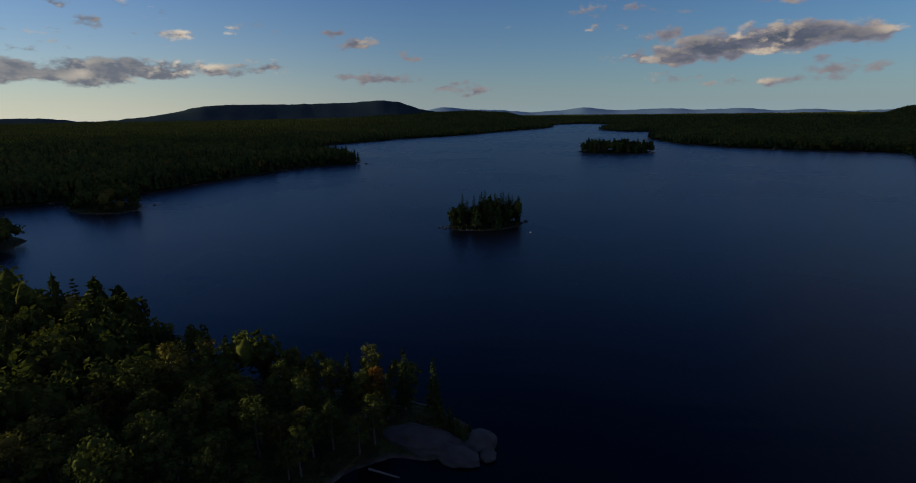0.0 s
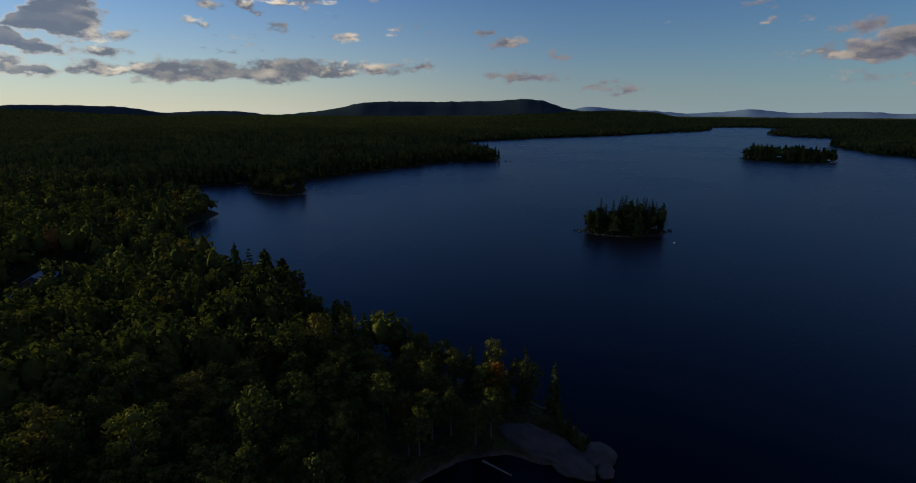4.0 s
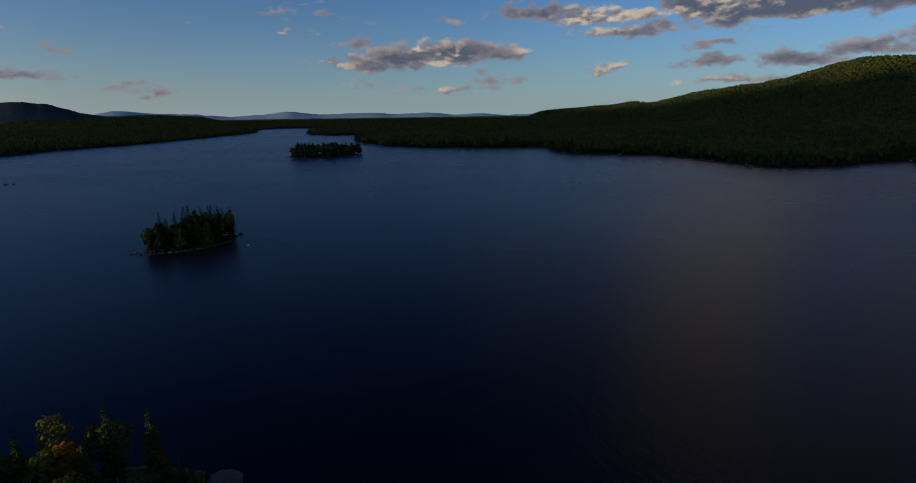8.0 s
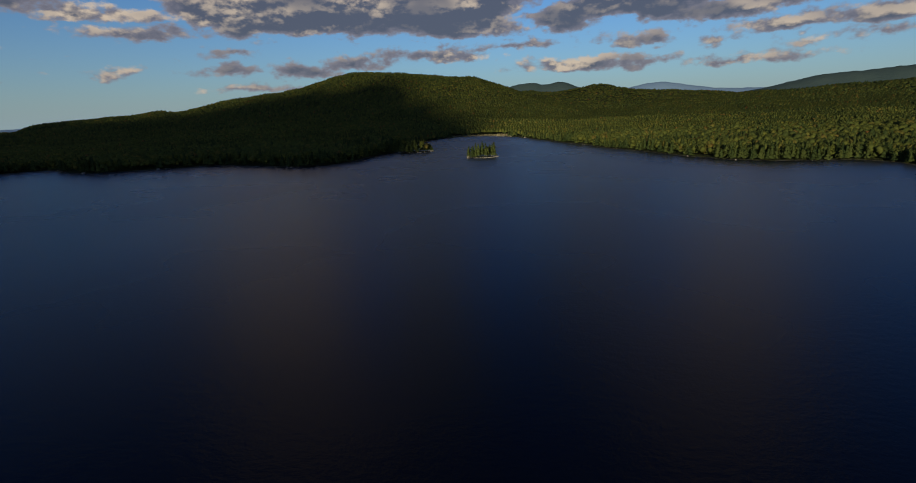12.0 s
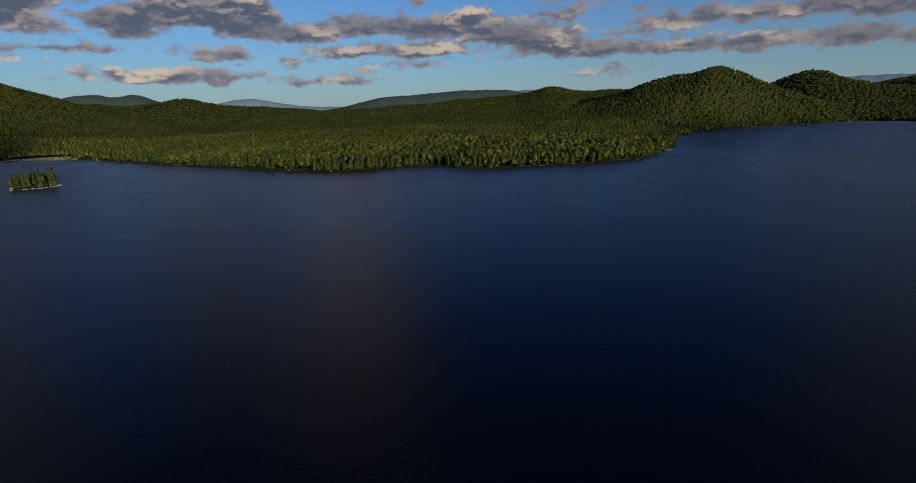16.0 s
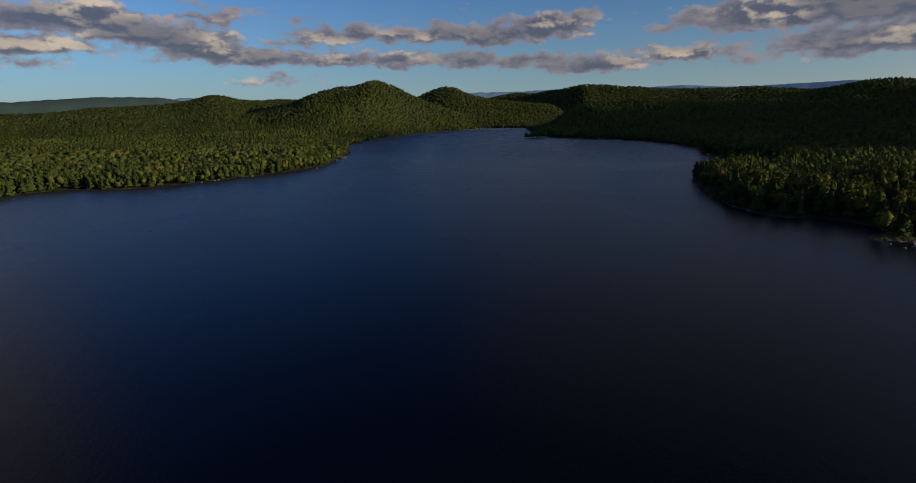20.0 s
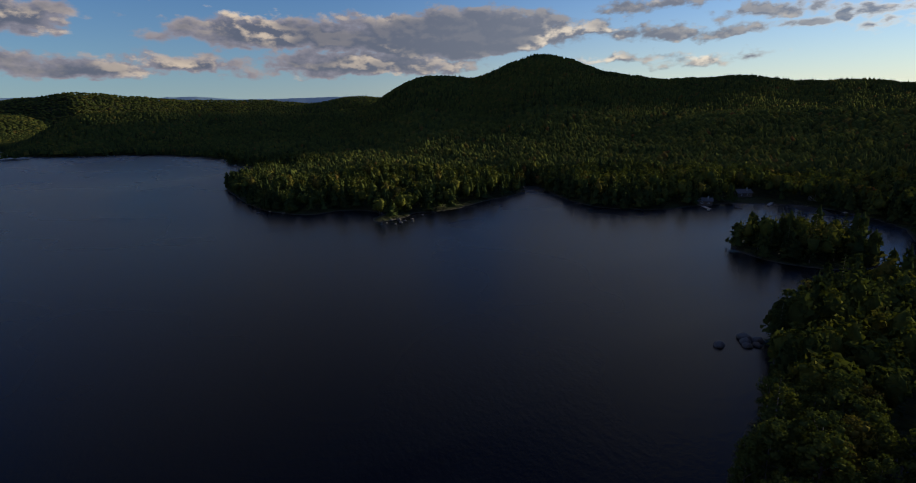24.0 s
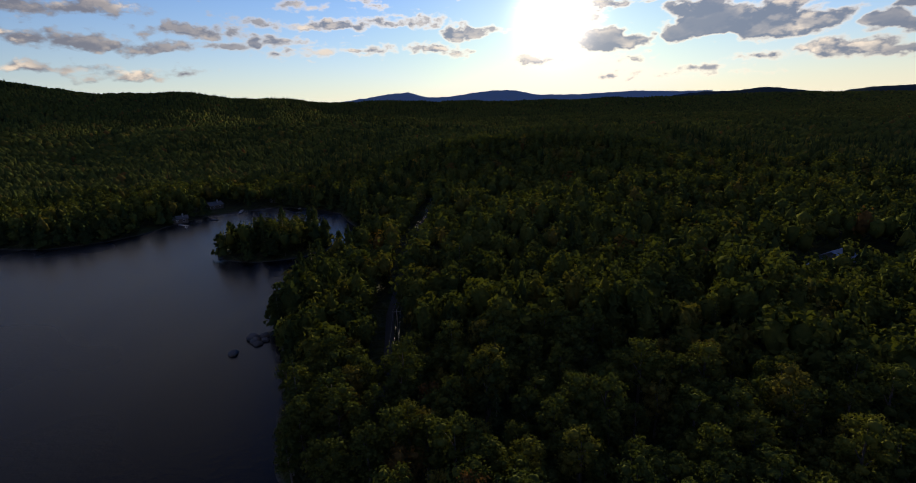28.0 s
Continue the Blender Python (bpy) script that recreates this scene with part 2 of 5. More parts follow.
    cloud = n.mix(n.math("MAXIMUM", n.math("MULTIPLY", lit, n.math("SUBTRACT", 1.0, n.math("MULTIPLY", near_sun, 0.4))), rim), shade, bright)
    air = n.put("ShaderNodeBackground")
    tint = n.vec("MULTIPLY", sky.outputs[0], (0.80, 0.97, 1.22))
    clear = n.vec("MINIMUM", n.vec("MULTIPLY", tint, (0.104, 0.104, 0.104)), (0.80, 0.80, 0.76))
    # the air scatters least at right angles to the sun
    clear = n.vec("SCALE", clear)
    n.fill(clear.node.inputs["Scale"], n.math("ADD", 0.88, n.math("MULTIPLY", n.math("POWER", toward, 2.0), 0.14)))
    clear = n.mix(n.smooth(up, 9.0, 24.0), clear, n.vec("MULTIPLY", clear, (0.52, 0.86, 1.22)))
    veil = n.mix(n.smooth(toward, -0.3, 0.5), (0.25, 0.34, 0.38), (0.30, 0.34, 0.36))
    veil = n.mix(n.smooth(toward, 0.12, 0.88), veil, (0.66, 0.65, 0.52))
    low_air = n.math("POWER", 2.718, n.math("MULTIPLY", n.math("MAXIMUM", up, 0.0), -0.19))
    n.link(n.mix(n.math("MULTIPLY", low_air, 0.85), clear, veil), air.inputs[0])
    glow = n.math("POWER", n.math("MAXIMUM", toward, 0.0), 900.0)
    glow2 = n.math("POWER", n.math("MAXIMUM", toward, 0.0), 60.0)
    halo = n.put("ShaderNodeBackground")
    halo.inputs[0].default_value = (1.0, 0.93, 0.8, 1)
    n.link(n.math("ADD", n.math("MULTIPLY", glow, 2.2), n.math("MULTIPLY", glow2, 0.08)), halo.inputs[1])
    clouds = n.put("ShaderNodeBackground")
    n.link(cloud, clouds.inputs[0])
    clouds.inputs[1].default_value = 0.80
    both = n.put("ShaderNodeMixShader")
    n.link(n.math("MULTIPLY", cover, 0.94), both.inputs[0])
    n.link(air.outputs[0], both.inputs[1])
    n.link(clouds.outputs[0], both.inputs[2])
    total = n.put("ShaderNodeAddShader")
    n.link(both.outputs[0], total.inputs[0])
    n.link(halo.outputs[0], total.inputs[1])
    out = n.put("ShaderNodeOutputWorld")
    n.link(total.outputs[0], out.inputs[0])


build_world()


# ---- materials ----
def material(name):
    m = bpy.data.materials.new(name)
    m.use_nodes = True
    n = Nodes(m.node_tree)
    out = n.put("ShaderNodeOutputMaterial")
    shader = n.put("ShaderNodeBsdfPrincipled")
    n.link(shader.outputs[0], out.inputs[0])
    return m, n, shader, out


def where(n):
    return n.put("ShaderNodeNewGeometry").outputs["Position"]


def leaf_material(name, stops, through_light=0.15):
    m, n, shader, out = material(name)
    tint = n.put("ShaderNodeAttribute", attribute_name="tint").outputs["Fac"]
    each = n.put("ShaderNodeObjectInfo").outputs["Random"]
    fac = n.math("FRACT", n.math("ADD", tint, each))
    base = n.ramp(fac, stops)
    pos = where(n)
    grain = n.noise(pos, 0.9, 4.0)
    broad = n.noise(pos, 0.013, 3.0)
    value = n.math("ADD", 0.37, n.math("ADD", n.math("MULTIPLY", grain, 0.84), n.math("MULTIPLY", broad, 0.53)))
    colour = n.vec("SCALE", base)
    sc = colour.node
    n.fill(sc.inputs["Scale"], value)
    n.link(colour, shader.inputs["Base Color"])
    shader.inputs["Roughness"].default_value = 0.8
    shader.inputs["Specular IOR Level"].default_value = 0.0
    glow = n.put("ShaderNodeBsdfTranslucent")
    warm = n.vec("MULTIPLY", colour, (1.25, 1.3, 0.6))
    n.link(warm, glow.inputs[0])
    both = n.put("ShaderNodeMixShader")
    both.inputs[0].default_value = through_light
    n.link(shader.outputs[0], both.inputs[1])
    n.link(glow.outputs[0], both.inputs[2])
    n.link(both.outputs[0], out.inputs[0])
    return m


LEAVES = leaf_material("broad_leaves", [(0.0, (0.038, 0.047, 0.014)), (0.3, (0.070, 0.076, 0.017)), (0.6, (0.049, 0.059, 0.016)),
                                        (0.85, (0.086, 0.087, 0.018)), (0.985, (0.098, 0.076, 0.019)), (1.0, (0.11, 0.054, 0.017))], 0.14)
NEEDLES = leaf_material("needles", [(0.0, (0.024, 0.034, 0.012)), (0.5, (0.035, 0.046, 0.014)), (1.0, (0.050, 0.058, 0.016))], 0.08)


def bark_material():
    m, n, shader, _ = material("bark")
    pos = where(n)
    long = n.vec("MULTIPLY", pos, (6, 6, 0.9))
    n.link(n.ramp(n.noise(long, 2.0, 6), [(0.25, (0.05, 0.038, 0.028)), (0.7, (0.105, 0.09, 0.075))]), shader.inputs["Base Color"])
    shader.inputs["Roughness"].default_value = 0.9
    return m


def rock_material(name, dark, light):
    m, n, shader, _ = material(name)
    pos = where(n)
    big = n.noise(pos, 0.35, 6, 0.65)
    fine = n.noise(pos, 5.0, 6, 0.7)
    col = n.ramp(n.math("ADD", n.math("MULTIPLY", big, 0.7), n.math("MULTIPLY", fine, 0.3)), [(0.3, dark), (0.55, light), (0.8, tuple(c * 1.25 for c in light))])
    n.link(col, shader.inputs["Base Color"])
    shader.inputs["Roughness"].default_value = 0.85
    bump = n.put("ShaderNodeBump")
    bump.inputs["Strength"].default_value, bump.inputs["Distance"].default_value = 0.7, 0.12
    n.link(fine, bump.inputs["Height"])
    n.link(bump.outputs[0], shader.inputs["Normal"])
    return m


def ground_material():
    m, n, shader, _ = material("forest_floor")
    pos = where(n)
    z = n.put("ShaderNodeSeparateXYZ")
    n.link(pos, z.inputs[0])
    high = n.math("ADD", z.outputs[2], n.math("MULTIPLY", n.math("SUBTRACT", n.noise(pos, 0.15, 4), 0.5), 0.5))
    broad, fine = n.noise(pos, 0.02, 5), n.noise(pos, 0.6, 5)
    crowns = n.noise(pos, 0.12, 4, 0.6)
    wood = n.mix(broad, (0.026, 0.032, 0.010), (0.046, 0.050, 0.012))
    wood = n.mix(n.smooth(crowns, 0.62, 0.38), wood, (0.020, 0.022, 0.008))
    bank = n.mix(fine, (0.026, 0.022, 0.018), (0.11, 0.095, 0.076))
    n.link(n.mix(n.smooth(high, 0.0, 0.4), bank, wood), shader.inputs["Base Color"])
    shader.inputs["Roughness"].default_value = 0.95
    shader.inputs["Specular IOR Level"].default_value = 0.1
    bump = n.put("ShaderNodeBump")
    bump.inputs["Strength"].default_value, bump.inputs["Distance"].default_value = 0.9, 9.0
    n.link(crowns, bump.inputs["Height"])
    n.link(bump.outputs[0], shader.inputs["Normal"])
    return m


def water_material():
    m, n, shader, out = material("lake_water")
    pos = where(n)
    flat = n.vec("MULTIPLY", pos, (1, 1, 0))
    gust = n.noise(flat, 0.006, 3)
    shader.inputs["Base Color"].default_value = (0.0010, 0.0014, 0.0028, 1)
    shader.inputs["Roughness"].default_value = 1.0
    shader.inputs["Specular IOR Level"].default_value = 0.0
    ripple = n.math("ADD", n.noise(n.vec("MULTIPLY", flat, (1.0, 0.55, 0)), 0.5, 3, 0.6), n.math("MULTIPLY", n.noise(n.vec("MULTIPLY", flat, (0.7, 1.0, 0)), 1.4, 2, 0.6), 0.4))
    bump = n.put("ShaderNodeBump")
    bump.inputs["Strength"].default_value, bump.inputs["Distance"].default_value = 0.6, 0.18
    n.link(ripple, bump.inputs["Height"])
    gloss = n.put("ShaderNodeBsdfGlossy", distribution="GGX")
    gloss.inputs["Color"].default_value = (0.86, 0.93, 1.0, 1)
    n.link(n.math("ADD", 0.20, n.math("MULTIPLY", gust, 0.14)), gloss.inputs["Roughness"])
    n.link(bump.outputs[0], gloss.inputs["Normal"])
    # wave slopes keep a rippled lake from mirroring fully at a low angle
    f = n.put("ShaderNodeFresnel")
    f.inputs["IOR"].default_value = 1.33
    f = f.outputs[0]
    share = n.math("DIVIDE", n.math("MULTIPLY", n.math("POWER", f, 1.38), 1.7), n.math("ADD", 1.0, n.math("MULTIPLY", f, 3.0)))
    both = n.put("ShaderNodeMixShader")
    n.link(share, both.inputs[0])
    n.link(shader.outputs[0], both.inputs[1])
    n.link(gloss.outputs[0], both.inputs[2])
    n.link(both.outputs[0], out.inputs[0])
    return m


def plain_material(name, a, b, rough=0.7, scale=1.5, metal=0.0):
    m, n, shader, _ = material(name)
    pos = where(n)
    n.link(n.mix(n.noise(pos, scale, 5), a, b), shader.inputs["Base Color"])
    shader.inputs["Roughness"].default_value = rough
    shader.inputs["Specular IOR Level"].default_value = 0.5 if rough < 1 else 0.0
    shader.inputs["Metallic"].default_value = metal
    return m


BARK = bark_material()
GRANITE = rock_material("pale_granite", (0.014, 0.012, 0.011), (0.046, 0.041, 0.037))
BOULDER = rock_material("dark_boulder", (0.03, 0.027, 0.025), (0.075, 0.068, 0.062))
FLOOR = ground_material()
WATER = water_material()
# aerial haze over the farthest hills, put into the base colour as pale blue
HAZE_BLUE = plain_material("haze_blue_ridge", (0.150, 0.225, 0.310), (0.170, 0.240, 0.320), 1.0, 0.004)

# ---- the lay of the land ----
LATTICE = np.random.RandomState(5).rand(256, 256)


def value_noise(x, y):
    xi, yi = np.floor(x).astype(int), np.floor(y).astype(int)
    fx, fy = x - xi, y - yi
    fx, fy = fx * fx * (3 - 2 * fx), fy * fy * (3 - 2 * fy)
    a, b, c, d = (LATTICE[(xi + i) % 256, (yi + j) % 256] for i, j in ((0, 0), (1, 0), (0, 1), (1, 1)))
    return (a * (1 - fx) + b * fx) * (1 - fy) + (c * (1 - fx) + d * fx) * fy


def fbm(x, y, octaves=4):
    total, amp = np.zeros_like(x), 0.5
    for k in range(octaves):
        total += amp * (value_noise(x * 2 ** k + 17.3 * k, y * 2 ** k + 9.1 * k) - 0.5)
        amp *= 0.5
    return total


# the lake's outline, clockwise from the granite point in the north
SHORE_EAST = [(4, 84), (-3, 76), (-16, 79), (-30, 62), (-38, 34), (-43, 4), (-52, -22), (-66, -37), (-82, -46), (-107, -52), (-124, -65), (-152, -77),
              (-176, -74), (-204, -67), (-236, -70), (-268, -86), (-303, -106), (-322, -150), (-300, -182), (-280, -192), (-243, -199), (-221, -221),
              (-223, -262), (-250, -324), (-240, -333), (-212, -296), (-172, -286), (-137, -270), (-110, -288), (-90, -318), (-61, -310), (-42, -352),
              (-30, -452), (-33, -508), (-75, -522), (-120, -575), (-105, -650), (-50, -705), (-62, -846), (55, -1073), (200, -1130), (300, -1300)]
SHORE_SOUTH = [(414, -1703), (467, -1879), (629, -1890), (640, -1800), (719, -1573), (726, -1350), (651, -990), (470, -700), (425, -610), (381, -493),
               (410, -408), (436, -314), (525, -306), (526, -230), (556, -176), (680, -108), (850, -36), (960, 24), (1072, 60), (1112, 140), (1088, 208),
               (900, 232), (738, 218), (660, 238), (594, 236), (548, 288), (566, 318), (603, 428), (556, 485), (522, 570), (596, 664), (490, 712),
               (420, 803), (378, 902), (400, 1050), (418, 1150), (560, 1230), (540, 1360), (425, 1480), (450, 1640)]
SHORE_NORTH = [(580, 1850), (625, 2152), (559, 2300), (400, 2180), (330, 1800), (180, 1600), (24, 1335), (-118, 1210), (-200, 1068), (-256, 1000),
               (-245, 850), (-190, 720), (-122, 632), (-126, 612), (-180, 584), (-218, 482), (-250, 395), (-290, 358), (-325, 325), (-322, 280),
               (-270, 262), (-219, 249), (-212, 235), (-209, 207), (-181, 180), (-155, 158), (-135, 146), (-102, 132), (-70, 116), (-49, 104), (-27, 99), (-8, 95)]
# islands: centre, half axes, turn
ISLANDS = [(14.5, 266, 20.5, 12, 18), (228, 742, 56, 34, -8), (-240, 334, 29, 17, -30), (633, 78, 22, 13, -80), (737, 188, 22, 14, -75),
           (262, -1160, 20, 12, 10), (-106, -277, 15, 8, 20), (-217, -106, 25, 21, 100)]


def rounded(points, times=2):
    p = np.array(points, float)
    for _ in range(times):
        q = np.roll(p, -1, 0)
        p = np.stack([p * 0.75 + q * 0.25, p * 0.25 + q * 0.75], 1).reshape(-1, 2)
    return p


LAKE = rounded(SHORE_EAST + SHORE_SOUTH + SHORE_NORTH, 1)


def inland(x, y):
    """Metres from the shore, land positive."""
    best, inside = np.full(x.shape, 1e9), np.zeros(x.shape, bool)
    for (ax, ay), (bx, by) in zip(LAKE, np.roll(LAKE, -1, 0)):
        dx, dy = bx - ax, by - ay
        t = np.clip(((x - ax) * dx + (y - ay) * dy) / (dx * dx + dy * dy + 1e-9), 0, 1)
        best = np.minimum(best, (x - ax - t * dx) ** 2 + (y - ay - t * dy) ** 2)
        if ay != by:
            inside ^= ((ay > y) != (by > y)) & (x < (bx - ax) * (y - ay) / (by - ay) + ax)
    s = np.sqrt(best) * np.where(inside, -1, 1)
    for cx, cy, rx, ry, turn in ISLANDS:
        c, k = math.cos(radians(turn)), math.sin(radians(turn))
        u, v = (x - cx) * c + (y - cy) * k, -(x - cx) * k + (y - cy) * c
        s = np.maximum(s, (1 - np.sqrt((u / rx) ** 2 + (v / ry) ** 2)) * min(rx, ry))
    far = np.clip((np.hypot(x, y) - 60) / 700, 0.05, 1.6)
    return s + far * (14 * fbm(x / 45, y / 45, 3)) + 1.5 * fbm(x / 7, y / 7, 2) + 0.6


# ridges: depth of their slopes, then azimuth, distance and how high their woods stand over the eye's level (degrees)
RIDGES = [
    (430, [(42, 2250, 0.1), (44, 2250, 0.25), (46.6, 2250, 0.4), (48.6, 2300, 0.5), (50.2, 2300, 1.05), (51.8, 2250, 0.65), (55.2, 2150, 1.4), (59.4, 2100, 2.15), (62.6, 2100, 2.4), (65.8, 2150, 3.2), (69.4, 2200, 4.1),
           (72.5, 2200, 4.22), (77.7, 2250, 3.85), (80.5, 2250, 3.45), (82.6, 2250, 3.25), (85.6, 2250, 2.1), (88, 2250, 1.2), (92, 2250, 0.2), (96, 2250, -1.0)]),
    (420, [(84, 3300, 0.8), (88, 3300, 1.7), (90.6, 3300, 1.25), (93, 3300, 1.6), (95.8, 3300, 2.0), (97.2, 3300, 1.8), (99.5, 3350, 1.3), (103, 3500, 1.1), (107, 3600, 0.8), (111, 3600, 0.2)]),
    (560, [(102, 2300, 0.0), (110.8, 2300, 0.6), (113, 2300, 0.6), (119, 2400, 1.0), (125, 2450, 1.4), (130, 2500, 1.7), (133.8, 2500, 2.5), (136.5, 2500, 1.9), (140.2, 2450, 1.95), (143, 2400, 1.8), (148, 2300, 1.0)]),
    (210, [(137, 1760, 0.3), (140.5, 1760, 1.5), (143.3, 1760, 2.6), (145.6, 1760, 3.1), (147.6, 1760, 3.0), (149, 1760, 3.55), (150.7, 1780, 3.5), (153.5, 1850, 2.25), (156, 1900, 1.3), (160, 1950, 0.3), (164, 1950, -0.6)]),
    (220, [(152, 2600, 0.8), (154, 2600, 1.8), (156.7, 2600, 2.8), (158.1, 2600, 2.87), (159.9, 2600, 1.95), (163, 2650, 1.3), (168, 2700, 0.8)]),
    (300, [(160, 3300, 1.2), (164.2, 3300, 1.9), (168.2, 3200, 2.0), (172.5, 3000, 2.65), (176.8, 3100, 2.2), (181.8, 3200, 1.95), (187, 3200, 1.65), (193.3, 3100, 1.35), (198, 3000, 0.9)]),
    (180, [(162, 1500, -0.9), (168, 1480, 0.1), (172, 1450, 0.8), (178, 1450, 0.9), (184, 1500, 0.7), (190, 1500, 0.3), (197, 1450, 0.2)]),
    (210, [(186, 2000, 0.4), (192, 2000, 1.0), (197.1, 2000, 1.8), (199.5, 2000, 1.7), (203, 2000, 1.2), (207, 2000, 0.4)]),
    (260, [(195, 1250, -0.8), (199, 1250, 0.7), (201.3, 1250, 2.2), (203, 1230, 2.9), (204.6, 1220, 3.5), (206.5, 1220, 3.7), (208.5, 1230, 3.6), (211, 1260, 3.35), (213.2, 1270, 4.2), (215.5, 1270, 5.1), (217.5, 1270, 5.45),
           (219.5, 1270, 5.35), (223, 1280, 4.25), (227.2, 1300, 3.15), (230.9, 1350, 2.6), (237.3, 1400, 2.4), (242.4, 1450, 1.75), (246.2, 1500, 1.85), (250.5, 1600, 1.25), (255.7, 1700, 1.0), (261, 1800, 0.85)]),
    (350, [(252, 1750, 0.6), (258, 1800, 0.9), (267.7, 1950, 0.65), (271.7, 2000, 0.5), (277.5, 2100, 0.45), (290, 2600, 0.35), (297, 3000, 0.3), (304, 3300, 0.0), (311, 3500, -0.4), (320, 3500, -0.9)]),
    (140, [(202, 830, -2.2), (208, 830, -1.2), (214, 830, -0.9), (220, 830, -0.7), (228, 850, -1.2), (236, 850, -0.9), (246, 850, -0.9), (256, 860, -1.2), (266, 900, -1.6)]),
    (85, [(255, 420, -5.2), (263, 420, -3.9), (269, 450, -3.0), (275, 470, -2.5), (282, 480, -2.8), (289, 500, -3.4), (297, 520, -4.6)]),
    (420, [(316, 1900, -2.0), (326, 1700, -1.6), (335, 1900, -1.0), (345, 2200, -0.6), (352, 2500, -0.3), (357, 2700, 0.0), (361, 2900, 0.15), (365, 2900, -0.1), (370, 2900, -1.1)]),
    (170, [(14, 1800, -1.6), (21, 1700, -1.0), (25, 1700, -0.85), (30, 1700, -1.0), (37, 1600, -0.9), (40, 1700, -0.4)]),
]


def ridge_height(x, y):
    """The ridges as one smooth height: crests that follow their profiles, slopes falling off before and behind."""
    turned = np.degrees(np.arctan2(x, y))
    r = np.hypot(x, y)
    total = np.zeros_like(x)
    for depth, crest in RIDGES:
        at = np.array([c[0] for c in crest], float)
        mid = 0.5 * (at[0] + at[-1])
        a = (turned - mid + 180) % 360 - 180 + mid
        far = np.interp(a, at, [c[1] for c in crest])
        rise = sum(np.interp(a + k, at, [c[2] for c in crest]) for k in (-0.7, 0, 0.7)) / 3
        top = np.maximum(EYE + far * np.tan(np.radians(rise)) - 11.0, 0.0)
        ends = np.clip(1 - np.maximum(at[0] - a, a - at[-1]) / 5.0, 0, 1)
        u = np.abs(r - far) / depth
        total += (top * ends * ends * (3 - 2 * ends) * np.exp(-0.6 * u ** 1.7)) ** 8
    return total ** 0.125


def height(x, y, s=None):
    s = inland(x, y) if s is None else s
    land = np.maximum(s, 0)
    base = 0.9 * (1 - np.exp(-land / 2.5)) + np.minimum(0.035 * land, 9) + np.clip((land - 250) * 0.012, 0, 28) * np.clip(1 - (y - 300) / 900, 0.0, 1)
    base = base + np.clip(land / 60, 0, 1) * (10 * fbm(x / 190, y / 190, 4) + 7 * fbm(x / 75 + 5, y / 75, 2))
    grow = np.clip(land / 150, 0, 1)
    grow = grow * grow * (3 - 2 * grow)
    base = np.maximum(base, 0.2 * np.minimum(land, 1))
    hills = ridge_height(x, y)
    hills = hills * (1 + 0.16 * fbm(x / 230, y / 230, 4)) + np.clip(hills / 60, 0, 1) * (10 * fbm(x / 60, y / 60, 3) + 16 * fbm(x / 150 + 3, y / 150, 2))
    up = (np.maximum(base, 0) ** 4 + (np.maximum(hills, 0) * grow) ** 4) ** 0.25
    return np.where(s > 0, up, np.maximum(0.22 * s, -5))


def link_mesh(name, verts, faces, mat, parent=None, label="", smooth=False, tint=None):
    """One mesh object from arrays; faces of one size."""
    me = bpy.data.meshes.new(name)
    verts, faces = np.asarray(verts, np.float32), np.asarray(faces, np.int32)
    me.vertices.add(len(verts))
    me.vertices.foreach_set("co", verts.ravel())
    size = faces.shape[1]
    me.loops.add(faces.size)
    me.loops.foreach_set("vertex_index", faces.ravel())
    me.polygons.add(len(faces))
    me.polygons.foreach_set("loop_start", np.arange(0, faces.size, size, dtype=np.int32))
    me.polygons.foreach_set("loop_total", np.full(len(faces), size, np.int32))
    if smooth:
        me.polygons.foreach_set("use_smooth", np.ones(len(faces), bool))
    me.update(calc_edges=True)
    if tint is not None:
        me.attributes.new("tint", "FLOAT", "FACE").data.foreach_set("value", np.asarray(tint, np.float32))
    me.materials.append(mat)
    ob = new(name, me)
    ob.parent = parent
    return tagged(ob, label)


def build_ground():
    rings, spokes = 200, 840
    r = 30 * (4950 / 30) ** (np.arange(rings) / (rings - 1))
    a = np.arange(spokes) / spokes * 2 * math.pi
    R, A = np.meshgrid(r, a, indexing="ij")
    x, y = (R * np.sin(A)).ravel(), (R * np.cos(A)).ravel()
    z = height(x, y)
    i, j = np.meshgrid(np.arange(rings - 1), np.arange(spokes), indexing="ij")
    k = (j + 1) % spokes
    faces = np.stack([i * spokes + j, i * spokes + k, (i + 1) * spokes + k, (i + 1) * spokes + j], -1).reshape(-1, 4)
    verts = np.stack([x, y, z], 1)
    # close the middle
    verts = np.vstack([verts, [[0, 0, -5.0]]])
    ob = link_mesh("ground", verts, faces[:, ::-1], FLOOR, smooth=True)
    tagged(ob, "wooded ground rolling from the lake shore up to the hills", "ground", kind="structure")


build_ground()


